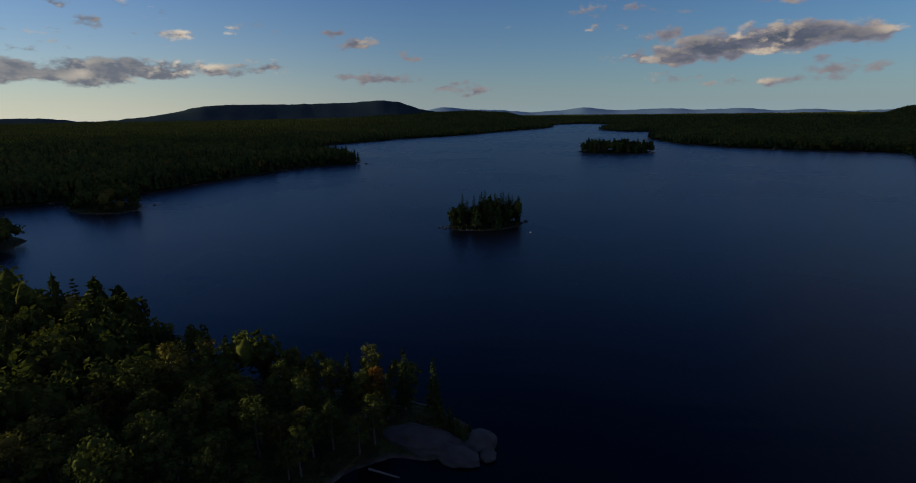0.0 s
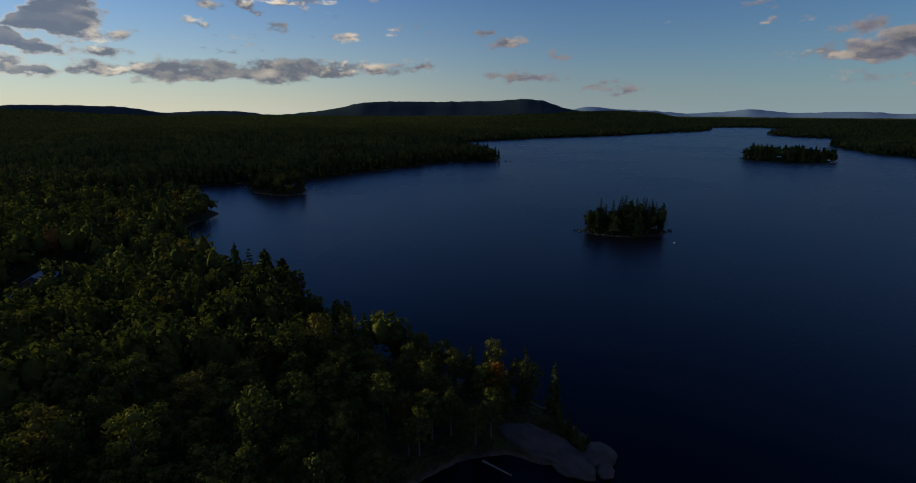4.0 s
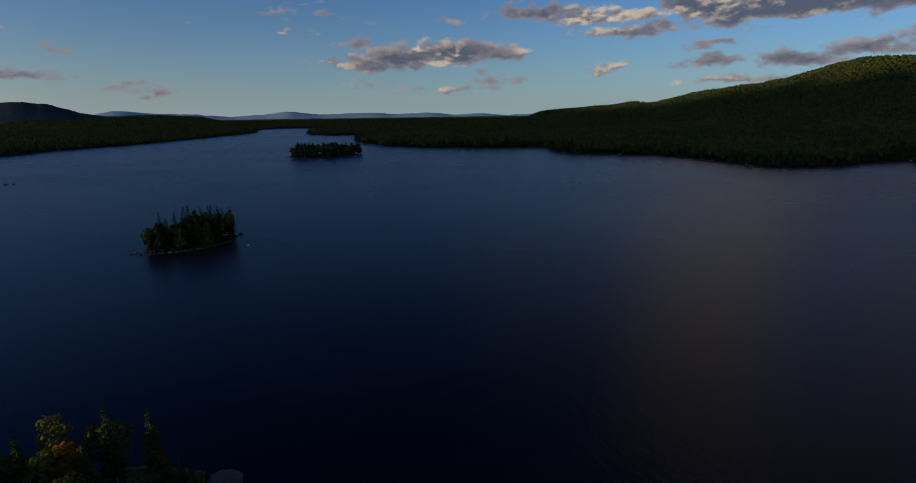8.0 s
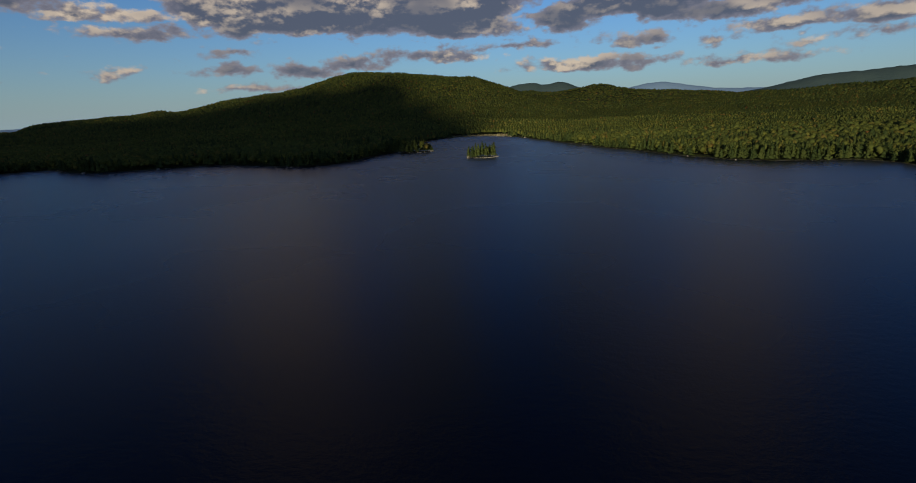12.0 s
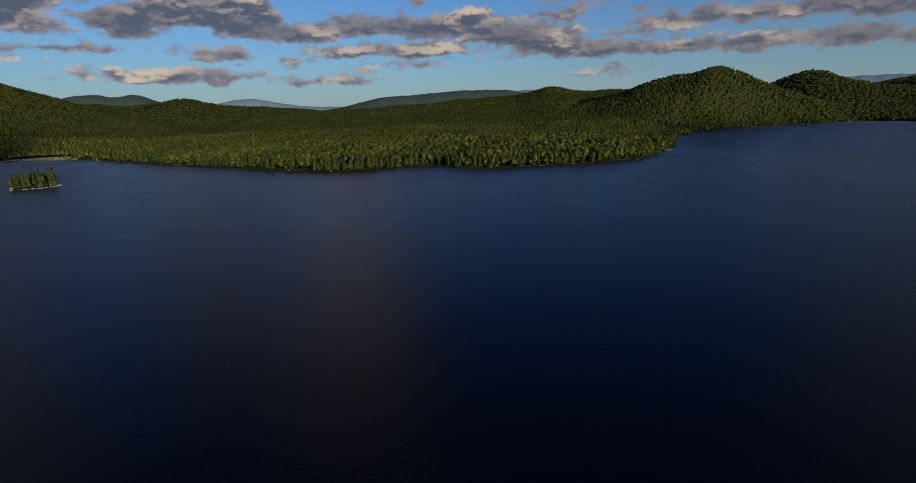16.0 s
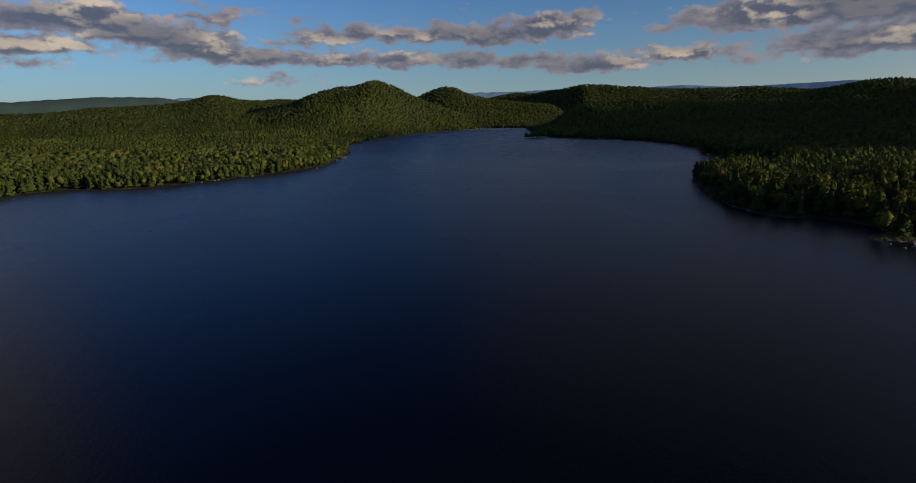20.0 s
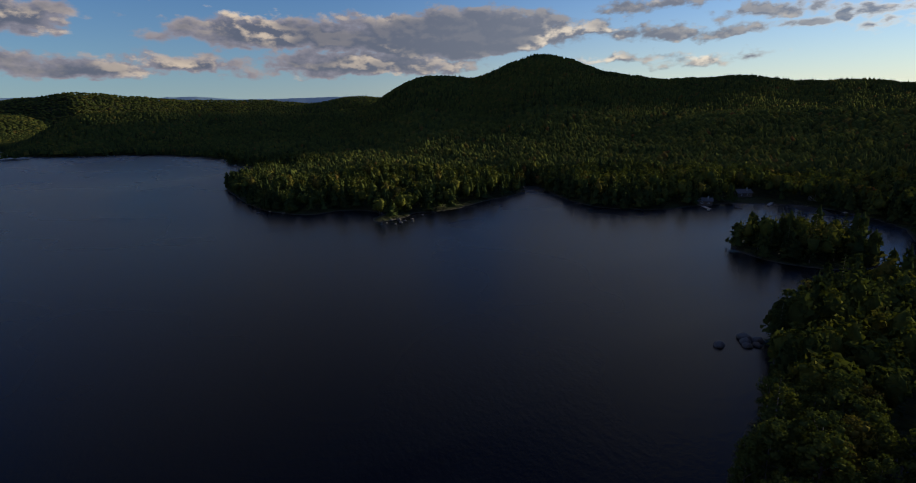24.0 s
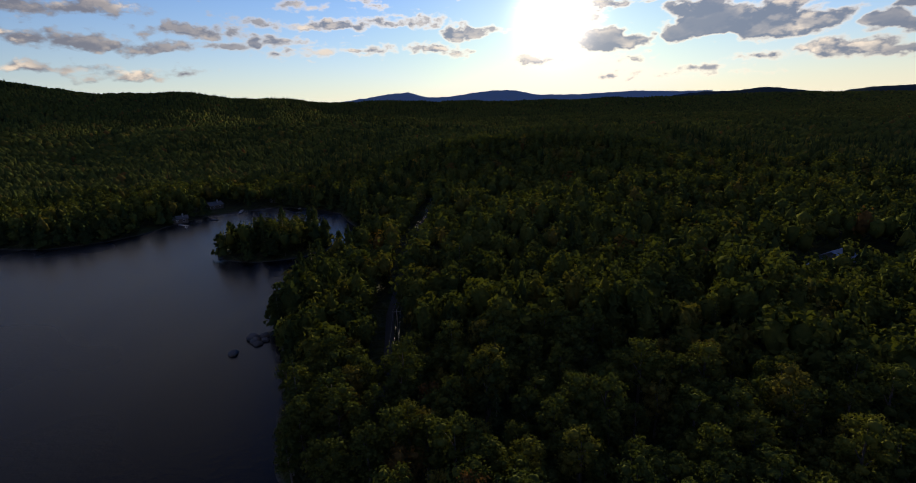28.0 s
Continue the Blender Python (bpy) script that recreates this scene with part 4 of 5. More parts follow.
def stuff_forest(name, x, y, z, s, crown, sprays, label):
    """Woods too many to count: lumpy crowns with leaf sprays, and slim spires, in one mesh a kind."""
    spire = RNG.rand(len(x)) < conifer_share(x, y, s)
    for kind in (False, True):
        pick = spire == kind
        n = int(pick.sum())
        if not n:
            continue
        px, py, pz = x[pick], y[pick], z[pick]
        w = crown[pick] * (0.75 + 0.5 * RNG.rand(n))
        tall = ((8.5 + 8 * RNG.rand(n)) if sprays > 20 or kind else (9.5 + 4.5 * RNG.rand(n))) * np.where(s[pick] < 6, 0.9, 1.0) * (1 + 0.9 * fbm(px / 32, py / 32, 2))
        if not sprays:
            tall = np.minimum(tall, 13.0)
        base = np.stack([px, py, pz], 1)
        if kind:
            sides, tiers = (5, 3) if sprays else (4, 2)
            ring = np.arange(sides) * 2 * math.pi / sides
            vs, fs = [], []
            for t in range(tiers):
                lo, hi = 0.14 + 0.8 / tiers * t, min(1.0, 0.14 + 0.8 / tiers * t + 1.2 / tiers)
                rad = (0.42 * w * (1 - 0.8 / tiers * t))[:, None] * (0.7 + 0.6 * RNG.rand(n, sides))
                turn = RNG.rand(n, 1) * 6.3 + ring
                skirt = np.stack([rad * np.cos(turn), rad * np.sin(turn), np.broadcast_to((lo * tall)[:, None], rad.shape) + 0.6 * RNG.normal(size=rad.shape)], -1)
                tip = np.stack([np.zeros(n), np.zeros(n), hi * tall * 1.1], -1)[:, None]
                o = t * (sides + 1)
                vs.append(np.concatenate([skirt, tip], 1))
                fs += [(o + k, o + (k + 1) % sides, o + sides) for k in range(sides)]
            verts = np.concatenate(vs, 1) + base[:, None]
            per = verts.shape[1]
            faces = (np.array(fs)[None] + (np.arange(n) * per)[:, None, None]).reshape(-1, 3)
            tint = np.repeat(RNG.rand(n), len(fs))
            verts = verts.reshape(-1, 3)
        else:
            shape_v, shape_f = (ICO_V, ICO_F) if sprays > 20 else (DOME_V, DOME_F) if sprays else (FAR_V, FAR_F) if np.hypot(x, y).min() < 1300 else (SPOT_V, SPOT_F)
            lump = shape_v[None] * ((0.62 + 0.62 * RNG.rand(n, len(shape_v), 1)) if sprays > 20 else (0.78 + 0.40 * RNG.rand(n, len(shape_v), 1)))
            slim = 0.80 if sprays > 20 else 1.0
            verts = lump * slim * np.stack([w * 0.52, w * 0.52, tall * 0.36], 1)[:, None] + (base + np.stack([0 * w, 0 * w, tall * 0.60], 1))[:, None]
            faces = (shape_f[None] + (np.arange(n) * len(shape_v))[:, None, None]).reshape(-1, 3)
            hue = RNG.rand(n)
            tint = np.repeat(hue, len(shape_f))
            verts = verts.reshape(-1, 3)
        if sprays:
            m = sprays
            who = np.repeat(np.arange(n), m)
            if kind:
                t = RNG.rand(n * m)
                turn = RNG.rand(n * m) * 6.3
                rad = 0.5 * w[who] * (1 - t) ** 0.8 + 0.15
                at = base[who] + np.stack([rad * np.cos(turn), rad * np.sin(turn), tall[who] * (0.14 + 0.86 * t)], 1)
                out = np.stack([np.cos(turn), np.sin(turn), 0.5 + 0 * t], 1)
                size = 0.16 * w[who][:, None]
            else:
                d = unit(RNG.normal(size=(n * m, 3)) + [0, 0, 0.45])
                lob = 0.86 + 0.28 * np.sin(5 * d[:, :1] + who[:, None]) * np.sin(4 * d[:, 1:2] + 2.0 * who[:, None])
                at = base[who] + d * lob * np.stack([w * 0.56, w * 0.56, tall * 0.38], 1)[who] + np.stack([0 * w, 0 * w, tall * 0.60], 1)[who]
                out, size = d, (0.115 if sprays > 20 else 0.19) * w[who][:, None]
            sv, sf = tufts(at, out, size, RNG)
            base_tint = tint[:: len(tint) // n][who]
            faces = np.vstack([faces, sf + len(verts)])
            verts = np.vstack([verts, sv])
            tint = np.concatenate([tint, np.repeat(base_tint, 2)])
        ob = link_mesh(name + ("_conifers" if kind else ""), verts, faces, NEEDLES if kind else LEAVES, smooth=not kind and sprays < 20, tint=tint)
        tagged(ob, label, "forest", kind="stuff")


rest = plant_near()
stuff_forest("shore_forest", *rest, np.full(len(rest[0]), 6.2), 110, "mixed woods with rounded crowns close to the lake")
mid = plant(172, 430, 6.4)
stuff_forest("lakeside_forest", *mid, np.full(len(mid[0]), 6.6), 44, "mixed evening woods round the bay")
mid = seen_from_lake(*plant(430, 900, 0.0092))
front = mid[3] < 26
for name, pick, sprays in (("far_shore_forest", front, 24), ("hill_forest", ~front, 1)):
    wood = [q[pick] for q in mid]
    stuff_forest(name, *wood, 1.22 * np.maximum(5.0, 0.0092 * np.hypot(wood[0], wood[1])), sprays, "green woods along the far shore and slopes")
for name, r0, r1, step, label in (("slope_forest", 900, 1400, 0.0060, "woods covering the slopes of the nearer hills"), ("upland_forest", 1400, 1950, 0.0054, "woods covering the hills round the lake"),
                                  ("distant_forest", 1950, 4900, 0.0062, "distant woods covering the hills")):
    far = seen_from_lake(*plant(r0, r1, step))
    stuff_forest(name, *far, np.minimum(1.12 * step * np.hypot(far[0], far[1]), 26), 0, label)

# ---- trees with a place of their own ----
def stand(ob, x, y, size, turn=0.0, down=0.15):
    z = float(height(np.array([x], float), np.array([y], float))[0])
    made = copy_thing(ob, pose(x, y, max(z, 0.05) - down, 0, 0, turn))
    made.scale = (size, size, size)
    return made


for x, y, k, size in ((-5.5, 88, 0, 0.86), (-11.5, 90.5, 2, 0.82), (-14.5, 87, 1, 0.8), (-23, 92, 0, 0.8), (-2.2, 84, 3, 0.5), (-4.2, 85.5, 3, 0.62), (0.6, 80.4, 3, 0.40), (-0.8, 82.0, 1, 0.38), (1.4, 82.4, 3, 0.34),
                      (-121, -61.5, 2, 0.95), (-208, -123, 3, 0.8)):
    tagged(stand(CONIFER[k], x, y, size, 70 * k), "tall conifer with lit tip on the rocky lake point")
maple = stand(BROAD[2], -17.5, 89, 0.95, 40)
tagged(maple, "small maple turning orange-red among the shore trees")
MAPLE_LEAVES = leaf_material("turning_maple_leaves", [(0.0, (0.15, 0.06, 0.012)), (1.0, (0.19, 0.085, 0.015))])
for part_ob in maple.children:
    if part_ob.name.startswith("crown"):
        part_ob.data = part_ob.data.copy()
        part_ob.data.materials[0] = MAPLE_LEAVES

ISLE = np.random.RandomState(8)
for k in range(46):
    # spruces crowd the little island, tallest at its eastern end
    for _ in range(40):
        u, v = ISLE.rand() * 2 - 1, ISLE.rand() * 2 - 1
        if u * u + v * v < 0.86:
            break
    c, q = math.cos(radians(18)), math.sin(radians(18))
    x, y = 14 + 22 * u * c - 10.5 * v * q, 266 + 22 * u * q + 10.5 * v * c
    ob = stand(CONIFER[ISLE.randint(4)], x, y, 0.72 + 0.30 * ISLE.rand() + 0.12 * u, 360 * ISLE.rand())
    tagged(ob, "dark spruce on the small wooded island", group="island spruces")

for k in range(34):
    for _ in range(40):
        u, v = ISLE.rand() * 2 - 1, ISLE.rand() * 2 - 1
        if u * u + v * v < 0.8:
            break
    ob = stand(CONIFER[ISLE.randint(4)], -217 + 20 * u, -106 + 23 * v, 0.7 + 0.3 * ISLE.rand(), 360 * ISLE.rand())
    tagged(ob, "dark pine crowding the wooded islet in the cove", group="cove pines")


# ---- rocks ----
def rock(x, y, rx, ry, rz, turn, seed, mat, label, name="boulder", sink=0.35, detail=3):
    bm = bmesh.new()
    bmesh.ops.create_icosphere(bm, subdivisions=detail, radius=1)
    off = Vector((seed * 3.1, seed * 1.7, 0))
    for v in bm.verts:
        p = v.co.copy()
        bulge = 1 + 0.28 * noise.noise(p * 1.3 + off) + 0.12 * noise.noise(p * 3.1 + off) + 0.04 * noise.noise(p * 8 + off)
        v.co = Vector((p.x * rx, p.y * ry, (max(p.z, -0.6)) * rz)) * bulge
    for f in bm.faces:
        f.smooth = True
    me = bpy.data.meshes.new(name)
    bm.to_mesh(me)
    bm.free()
    me.materials.append(mat)
    ob = new(name, me)
    ob.matrix_basis = pose(x, y, rz * (0.5 - sink), 0, 0, turn)
    return tagged(ob, label, "rock")


rock(-7.0, 81.2, 8.0, 3.8, 1.9, -24, 1, GRANITE, "smooth pale granite ledge sloping into the lake", "granite_ledge", 0.3, 5)
rock(-1.5, 77.5, 4.8, 2.6, 1.5, -30, 2, GRANITE, "pale granite shelf at the water's edge", "granite_ledge", 0.3, 4)
rock(3.4, 80.5, 3.2, 2.8, 2.0, 10, 3, GRANITE, "rounded granite block at the tip of the point", "granite_block", 0.3, 4)
rock(4.6, 77.2, 1.8, 1.5, 0.9, 60, 4, GRANITE, "rounded granite block at the tip of the point", "granite_block", 0.3, 4)
for i, (x, y, r) in enumerate(((-113.5, -71.4, 1.5), (-120.5, -69, 1.7), (-122.5, -70.5, 1.9), (-119, -67.5, 1.3), (-124, -68, 1.5), (-121.5, -66.5, 1.2),
                               (-103, -258, 1.2), (-107, -261, 0.9), (-99, -256, 0.8), (-110, -257, 0.9), (-105, -265, 1.3), (-112, -263, 1.0), (-96, -262, 0.7), (-101, -267, 1.1),
                               (-122, -270, 0.8), (-9, 262, 1.0), (-11, 261, 0.7), (-7.5, 259, 1.1), (37, 274, 1.3), (4, 254, 0.9),
                               (-206, -128, 1.6), (-201, -125, 1.2), (-272, 337, 1.3), (-275, 336, 0.9), (-210, 341, 1.0), (-206, 343, 0.7),
                               (-46, -352, 1.3), (-38, -340, 1.1), (420, -600, 2.0), (432, -640, 2.2), (379, -500, 1.6), (-112, 612, 1.8), (-106, 610, 1.2))):
    rock(x, y, r, r * 0.8, r * 0.62, 47 * i, i + 9, BOULDER, "dark rounded boulder standing in the shallow water")

bm = bmesh.new()
bmesh.ops.create_cone(bm, cap_ends=True, segments=8, radius1=0.22, radius2=0.13, depth=6.0)
for v in bm.verts:
    v.co.x += 0.12 * math.sin(v.co.z)
me = bpy.data.meshes.new("driftwood_log")
bm.to_mesh(me)
WEATHERED = plain_material("weathered_wood", (0.09, 0.078, 0.066), (0.17, 0.15, 0.13), 0.85, 3.0)
me.materials.append(WEATHERED)
log = new("driftwood_log", me)
log.matrix_basis = pose(-13.5, 73.2, 0.08, 90, 0, 68)
tagged(log, "bleached driftwood log lying in the shallows", "log")


# ---- road and power line through the cut ----
def build_road():
    line = []
    for a, b in zip(ROAD[:-1], ROAD[1:]):
        n = max(2, int(np.hypot(*(b - a)) / 4))
        line += [a + (b - a) * k / n for k in range(n)]
    line = np.array(line)
    way = unit(np.gradient(line, axis=0))
    side = np.stack([-way[:, 1], way[:, 0]], 1)
    verts = []
    for k in (-1.3, -1.1, 0, 1.1, 1.3):
        q = line + side * k
        z = height(q[:, 0], q[:, 1]) + (0.12 if abs(k) < 1.2 else -0.1)
        verts.append(np.stack([q[:, 0], q[:, 1], z], 1))
    n = len(line)
    faces = [(c * n + i, c * n + i + 1, (c + 1) * n + i + 1, (c + 1) * n + i) for c in range(4) for i in range(n - 1)]
    gravel = plain_material("gravel_track", (0.012, 0.011, 0.008), (0.030, 0.027, 0.020), 0.98, 2.5)
    tagged(link_mesh("road", np.vstack(verts), faces, gravel, smooth=True), "narrow gravel track in a cut through the woods", "road", kind="structure")


build_road()
POLE_WOOD = plain_material("pole_wood", (0.10, 0.08, 0.06), (0.2, 0.17, 0.14), 0.85, 2.0)
CABLE = plain_material("cable", (0.10, 0.10, 0.09), (0.15, 0.14, 0.13), 0.85)
CERAMIC = plain_material("ceramic", (0.12, 0.1, 0.09), (0.18, 0.16, 0.14), 0.5)


def box(w, d, h, bevel=0.0):
    bm = bmesh.new()
    bmesh.ops.create_cube(bm, size=1)
    for v in bm.verts:
        v.co = Vector((v.co.x * w, v.co.y * d, v.co.z * h))
    if bevel:
        bmesh.ops.bevel(bm, geom=bm.edges[:], offset=bevel, segments=1, affect="EDGES")
    return bm


def part(name, bm, mat, parent, at=(0, 0, 0), turn=(0, 0, 0), label=""):
    """One mesh object under a thing or a part."""
    me = bpy.data.meshes.new(name)
    bm.to_mesh(me)
    bm.free()
    me.materials.append(mat)
    ob = new(name, me)
    ob.parent = parent
    ob.matrix_basis = pose(*at, *turn)
    return tagged(ob, label)


def cone(r1, r2, h, sides=10):
    bm = bmesh.new()
    bmesh.ops.create_cone(bm, cap_ends=True, segments=sides, radius1=r1, radius2=r2, depth=h)
    return bm


POLES = [(-97, -24.5), (-117, -28), (-139, -30.5), (-208, -37.5), (-283, -39.5)]
tops = []
for x, y in POLES:
    z = float(height(np.array([x], float), np.array([y], float))[0])
    pole = tagged(new("utility_pole"), "weathered wooden utility pole with one crossarm", "utility pole", "poles along the track")
    pole.matrix_basis = pose(x, y, z, 0, 0, 8)
    part("mast", cone(0.16, 0.10, 10.5), POLE_WOOD, pole, (0, 0, 4.75))
    part("crossarm", box(0.12, 2.2, 0.12, 0.015), POLE_WOOD, pole, (0.14, 0, 9.3))
    for k in (-0.95, 0.0, 0.95):
        part("insulator", cone(0.06, 0.04, 0.2, 8), CERAMIC, pole, (0.14, k, 9.46))
    tops.append(pole.matrix_basis.copy())
line = tagged(new("power_line"), "three bare cables slung between the wooden poles", "power line")
for k in (-0.95, 0.0, 0.95):
    bm = bmesh.new()
    ring = None
    for a, b in zip(tops[:-1], tops[1:]):
        p, q = a @ Vector((0.14, k, 9.56)), b @ Vector((0.14, k, 9.56))
        for i in range(9):
            t = i / 8
            c = p.lerp(q, t) - Vector((0, 0, 4.0 * t * (1 - t) * 0.9))
            now = [bm.verts.new(c + Vector((0, 0.02 * math.cos(j * 2.0944), 0.02 * math.sin(j * 2.0944)))) for j in range(3)]
            if ring and i:
                for j in range(3):
                    bm.faces.new((ring[j], ring[(j + 1) % 3], now[(j + 1) % 3], now[j]))
            ring = now
    part("cable", bm, CABLE, line)

# ---- cabins, boathouse, boats ----
SIDING = plain_material("stained_board_siding", (0.07, 0.05, 0.035), (0.13, 0.095, 0.07), 0.8, 4.0)
PALE_SIDING = plain_material("grey_board_siding", (0.10, 0.095, 0.09), (0.16, 0.15, 0.14), 0.8, 4.0)
ROOFING = plain_material("grey_metal_roofing", (0.14, 0.145, 0.155), (0.22, 0.225, 0.24), 0.5, 0.8, 0.3)
SHINGLE = plain_material("dark_shingle", (0.05, 0.045, 0.045), (0.1, 0.095, 0.09), 0.85, 4.0)
GLASS = plain_material("window_glass", (0.02, 0.025, 0.03), (0.03, 0.035, 0.04), 0.05)
TRIM = plain_material("white_trim", (0.6, 0.6, 0.58), (0.7, 0.7, 0.68), 0.6)
STONE = plain_material("chimney_stone", (0.16, 0.14, 0.13), (0.3, 0.28, 0.26), 0.9, 2.0)
PLANK = plain_material("dock_plank", (0.2, 0.18, 0.16), (0.32, 0.3, 0.27), 0.85, 3.0)


def cabin(x, y, w, d, tall, turn, wall_mat, roof_mat, label, name="cabin", z=None):
    ground_z = float(height(np.array([x], float), np.array([y], float))[0]) if z is None else z
    root = tagged(new(name), label, "house")
    root.matrix_basis = pose(x, y, ground_z - 0.3, 0, 0, turn)
    peak = w * 0.28
    bm = bmesh.new()
    prof = [(-w / 2, 0), (w / 2, 0), (w / 2, tall), (0, tall + peak), (-w / 2, tall)]
    front = [bm.verts.new((px, -d / 2, pz)) for px, pz in prof]
    back = [bm.verts.new((px, d / 2, pz)) for px, pz in prof]
    bm.faces.new(front)
    bm.faces.new(back[::-1])
    for k in range(5):
        bm.faces.new((front[k], back[k], back[(k + 1) % 5], front[(k + 1) % 5]))
    bmesh.ops.recalc_face_normals(bm, faces=bm.faces)
    part("wall", bm, wall_mat, root)
    slope = math.degrees(math.atan2(peak, w / 2))
    long = math.hypot(w / 2, peak) + 0.6
    for sign in (-1, 1):
        mid_x = sign * (w / 4 + 0.2)
        part("roof", box(long, d + 1.0, 0.14, 0.02), roof_mat, root, (mid_x, 0, tall + peak / 2 - 0.02), (0, sign * slope, 0))
    part("chimney", box(0.8, 0.8, 2.2, 0.04), STONE, root, (w * 0.2, d * 0.2, tall + peak + 0.2))
    door = part("door", box(0.95, 0.08, 2.05, 0.01), SIDING, root, (w * 0.1, -d / 2 - 0.05, 1.33))
    part("door_handle", cone(0.03, 0.03, 0.12, 8), TRIM, door, (0.36, -0.09, 0.0), (90, 0, 0))
    for px, py, rot in ((-w * 0.28, -d / 2 - 0.03, 0), (w * 0.34, -d / 2 - 0.03, 0), (w / 2 + 0.03, -d * 0.22, 90), (w / 2 + 0.03, d * 0.22, 90), (-w / 2 - 0.03, 0, 90), (0, d / 2 + 0.03, 0)):
        frame_ob = part("window", box(1.3, 0.10, 1.2, 0.01), TRIM, root, (px, py, 1.75), (0, 0, rot))
        for k in (-0.3, 0.3):
            part("pane", box(0.52, 0.13, 1.02), GLASS, frame_ob, (k, 0, 0))
    return root


cabin(-184, 119, 7.5, 10, 3.0, 35, PALE_SIDING, ROOFING, "lakeside cabin with a grey metal roof among the trees")
cabin(-170, 100, 6.0, 8, 2.7, 20, SIDING, ROOFING, "small brown cabin with a metal roof in a clearing")
cabin(-318, -196, 7.0, 9, 3.0, 60, SIDING, SHINGLE, "dark wooden cabin above the sheltered bay")
cabin(-338, -160, 7.0, 10, 3.0, 80, PALE_SIDING, SHINGLE, "grey cabin behind the landing of the bay")
cabin(-276, -193, 5.5, 8, 2.8, 40, SIDING, SHINGLE, "dark boathouse standing at the water's edge", "boathouse", 0.5)


def dock(x, y, long, turn, label):
    root = tagged(new("dock"), label, "dock")
    root.matrix_basis = pose(x, y, 0.55, 0, 0, turn)
    for k in range(int(long / 0.32)):
        part("plank", box(0.29, 1.8, 0.05, 0.008), PLANK, root, (-long / 2 + 0.16 + 0.32 * k, 0, 0))
    for k in (-0.8, 0.8):
        part("beam", box(long, 0.12, 0.16), PLANK, root, (0, k, -0.11))
        for j in range(4):
            part("post", cone(0.09, 0.09, 3.0, 8), POLE_WOOD, root, (-long / 2 + 0.3 + j * (long - 0.6) / 3, k * 1.1, -1.1))


dock(-306, -171, 12, 20, "weathered plank dock reaching into the bay")
dock(-268, -186, 9, 60, "short plank dock beside the boathouse")
HULL = plain_material("dark_hull_paint", (0.04, 0.045, 0.05), (0.07, 0.075, 0.08), 0.4, 2.0)


def boat(x, y, turn, long, label):
    root = tagged(new("rowing_boat"), label, "boat")
    root.matrix_basis = pose(x, y, 0.05, 0, 0, turn)
    bm = bmesh.new()
    rows = []
    for i in range(11):
        t = i / 10 * 2 - 1
        half = 0.75 * (1 - abs(t) ** 2.6 * (1.0 if t > 0 else 0.35)) + 0.02
        rise = 0.12 * t * t
        rows.append([bm.verts.new((t * long / 2, half * a, h + rise)) for a, h in ((-1, 0.5), (-0.75, 0.0), (0, -0.15), (0.75, 0.0), (1, 0.5), (0.9, 0.5), (0, 0.05), (-0.9, 0.5))])
    for a, b in zip(rows[:-1], rows[1:]):
        for k in range(8):
            bm.faces.new((a[k], a[(k + 1) % 8], b[(k + 1) % 8], b[k]))
    bm.faces.new(rows[0])
    bm.faces.new(rows[-1][::-1])
    bmesh.ops.recalc_face_normals(bm, faces=bm.faces)
    part("hull", bm, HULL, root)
    for k in (-0.9, 0.3, 1.3):
        part("seat", box(0.3, 1.2, 0.05), PLANK, root, (k, 0, 0.38))
    part("outboard_motor", box(0.35, 0.3, 0.7, 0.05), HULL, root, (-long / 2 - 0.12, 0, 0.55))


boat(-282, -175, 75, 5.2, "small dark motorboat moored in the bay")
boat(-263, -181, 30, 4.6, "dark rowing boat beside the dock")
bm = bmesh.new()
bmesh.ops.create_uvsphere(bm, u_segments=16, v_segments=10, radius=0.45)
me = bpy.data.meshes.new("mooring_buoy")
bm.to_mesh(me)
me.materials.append(TRIM)
BUOY_AT = (36.0, 247.0)
buoy = new("mooring_buoy", me)
buoy.matrix_basis = pose(*BUOY_AT, 0.18)
tagged(buoy, "round white mooring buoy floating off the island", "buoy")

# ---- pale reeds at the eastern end of the lake ----
REED = leaf_material("dry_reeds", [(0.0, (0.16, 0.13, 0.07)), (1.0, (0.24, 0.20, 0.12))], 0.2)
REEDS = np.random.RandomState(14)
rx, ry = 1088 + 26 * REEDS.normal(size=5200), 70 + 135 * REEDS.rand(5200)
rs = inland(rx, ry)
keep = (rs > -1.5) & (rs < 26)
rx, ry = rx[keep], ry[keep]
rz = np.maximum(height(rx, ry, rs[keep]), 0.0)
feet = np.stack([rx, ry, rz - 0.1], 1)
turn = REEDS.rand(len(rx)) * 6.3
half = np.stack([np.cos(turn), np.sin(turn), 0 * turn], 1) * 0.55
tip = feet + np.stack([REEDS.normal(size=len(rx)) * 0.3, REEDS.normal(size=len(rx)) * 0.3, 1.4 + 0.9 * REEDS.rand(len(rx))], 1)
verts = np.stack([feet - half, feet + half, tip], 1).reshape(-1, 3)
reeds = link_mesh("marsh_reeds", verts, np.arange(len(verts)).reshape(-1, 3), REED, tint=REEDS.rand(len(rx)))
tagged(reeds, "pale dry marsh reeds fringing the head of the lake", "reeds", kind="stuff")
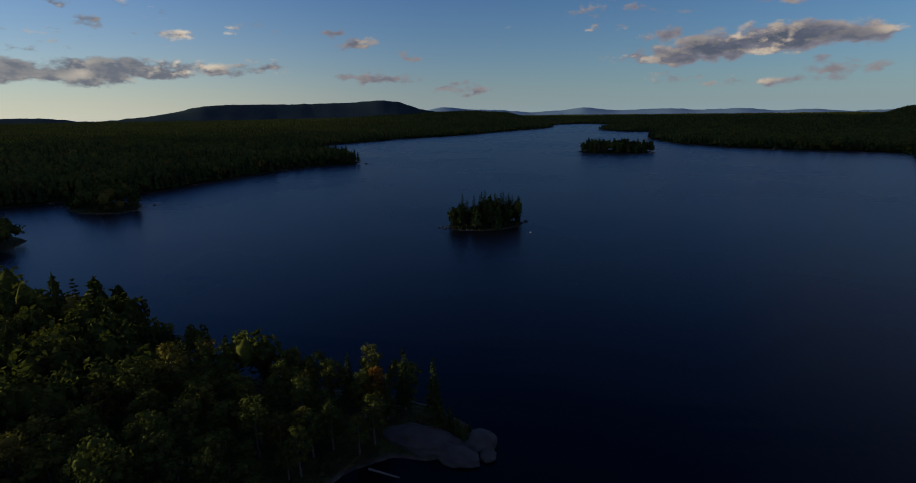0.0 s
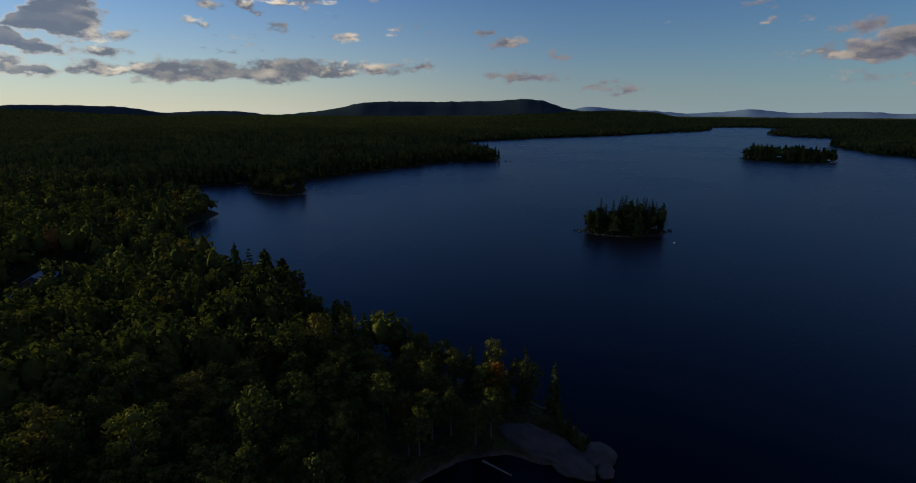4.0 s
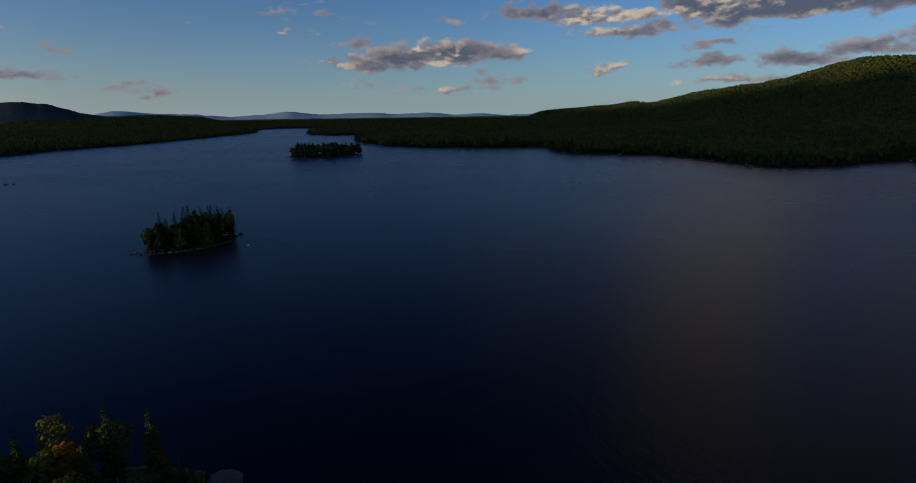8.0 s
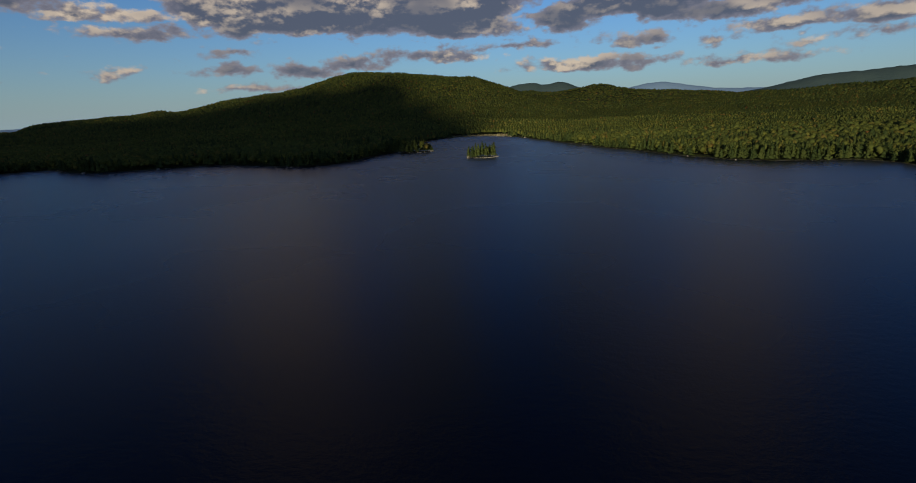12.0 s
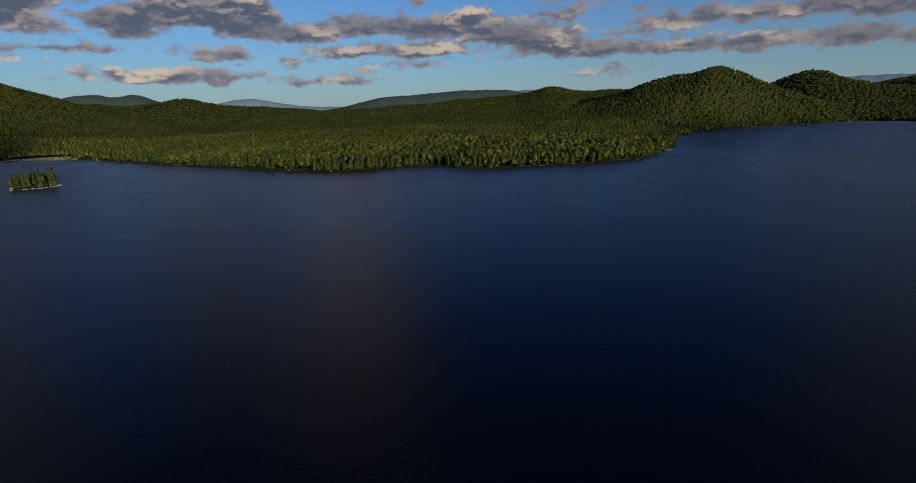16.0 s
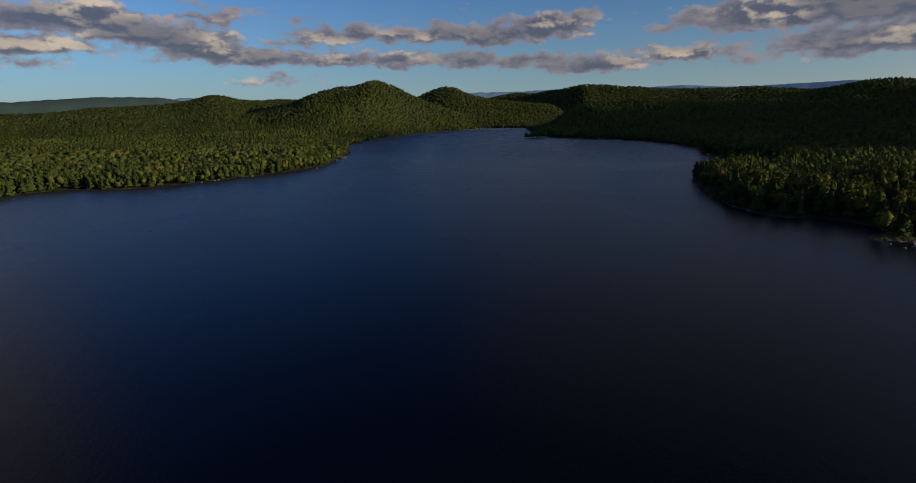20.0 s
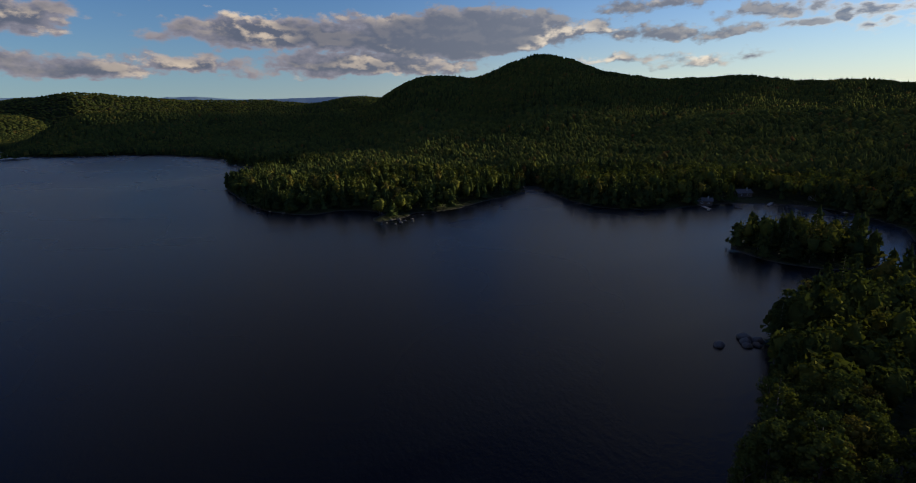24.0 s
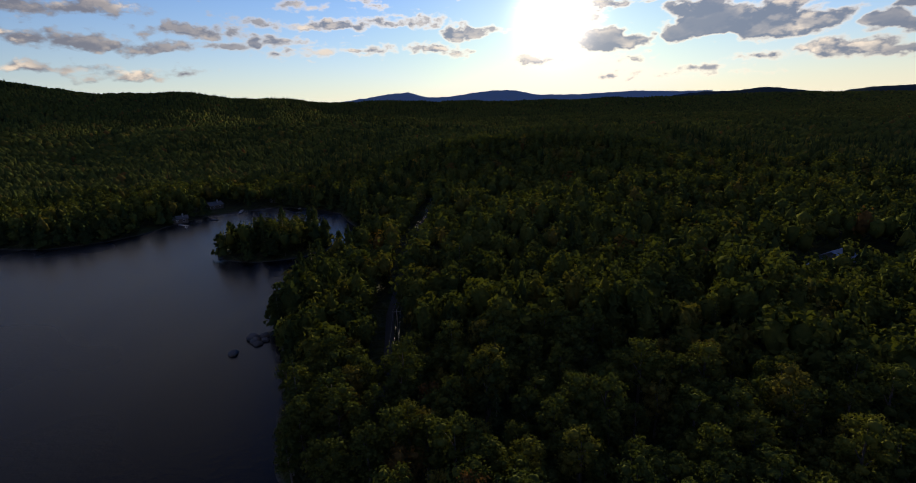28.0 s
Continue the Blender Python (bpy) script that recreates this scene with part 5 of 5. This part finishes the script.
rock(428, -628, 5.0, 3.4, 2.6, 20, 61, GRANITE, "pale granite outcrop on the sunny shore", "granite_ledge", 0.3, 4)
rock(640, 62, 2.6, 1.6, 1.2, 20, 62, GRANITE, "pale granite rocks fringing the lit islet", "granite_block", 0.3, 3)

# ---- stones along the waterline ----
STONES = np.random.RandomState(31)
SHORE_STONE = rock_material("pale_shore_stone", (0.10, 0.085, 0.065), (0.26, 0.22, 0.17))
tx, ty = [], []
for (ax, ay), (bx, by) in zip(LAKE, np.roll(LAKE, -1, 0)):
    n_here = int(math.hypot(bx - ax, by - ay) / 1.6)
    t = STONES.rand(n_here)
    tx.append(ax + (bx - ax) * t + 9 * STONES.normal(size=n_here))
    ty.append(ay + (by - ay) * t + 9 * STONES.normal(size=n_here))
for cx, cy, ra, rb, turn in ISLANDS:
    t = STONES.rand(220) * 6.2832
    q = 1 + 0.14 * STONES.normal(size=220)
    u, v = ra * q * np.cos(t), rb * q * np.sin(t)
    c, k = math.cos(radians(turn)), math.sin(radians(turn))
    tx.append(cx + u * c - v * k)
    ty.append(cy + u * k + v * c)
tx, ty = np.concatenate(tx), np.concatenate(ty)
ts = inland(tx, ty)
bare = fbm(tx / 70 + 9, ty / 70, 3) > -0.05            # stony stretches between the wooded ones
keep = (ts > -1.2) & (ts < 0.9) & bare & (np.hypot(tx, ty) > 330)
tx, ty = tx[keep], ty[keep]
size = (0.35 + 1.1 * STONES.rand(len(tx)) ** 3) * np.clip(np.hypot(tx, ty) / 500, 0.7, 1.6)
lump = ICO_V[None] * (0.75 + 0.5 * STONES.rand(len(tx), len(ICO_V), 1)) * np.stack([size * 1.3, size, size * 0.7], 1)[:, None]
verts = (lump + np.stack([tx, ty, 0.1 + 0 * tx], 1)[:, None]).reshape(-1, 3)
faces = (ICO_F[None] + (np.arange(len(tx)) * len(ICO_V))[:, None, None]).reshape(-1, 3)
tagged(link_mesh("shore_stones", verts, faces, SHORE_STONE, smooth=True), "pale stones scattered along the waterline of the lake", "stones", kind="stuff")
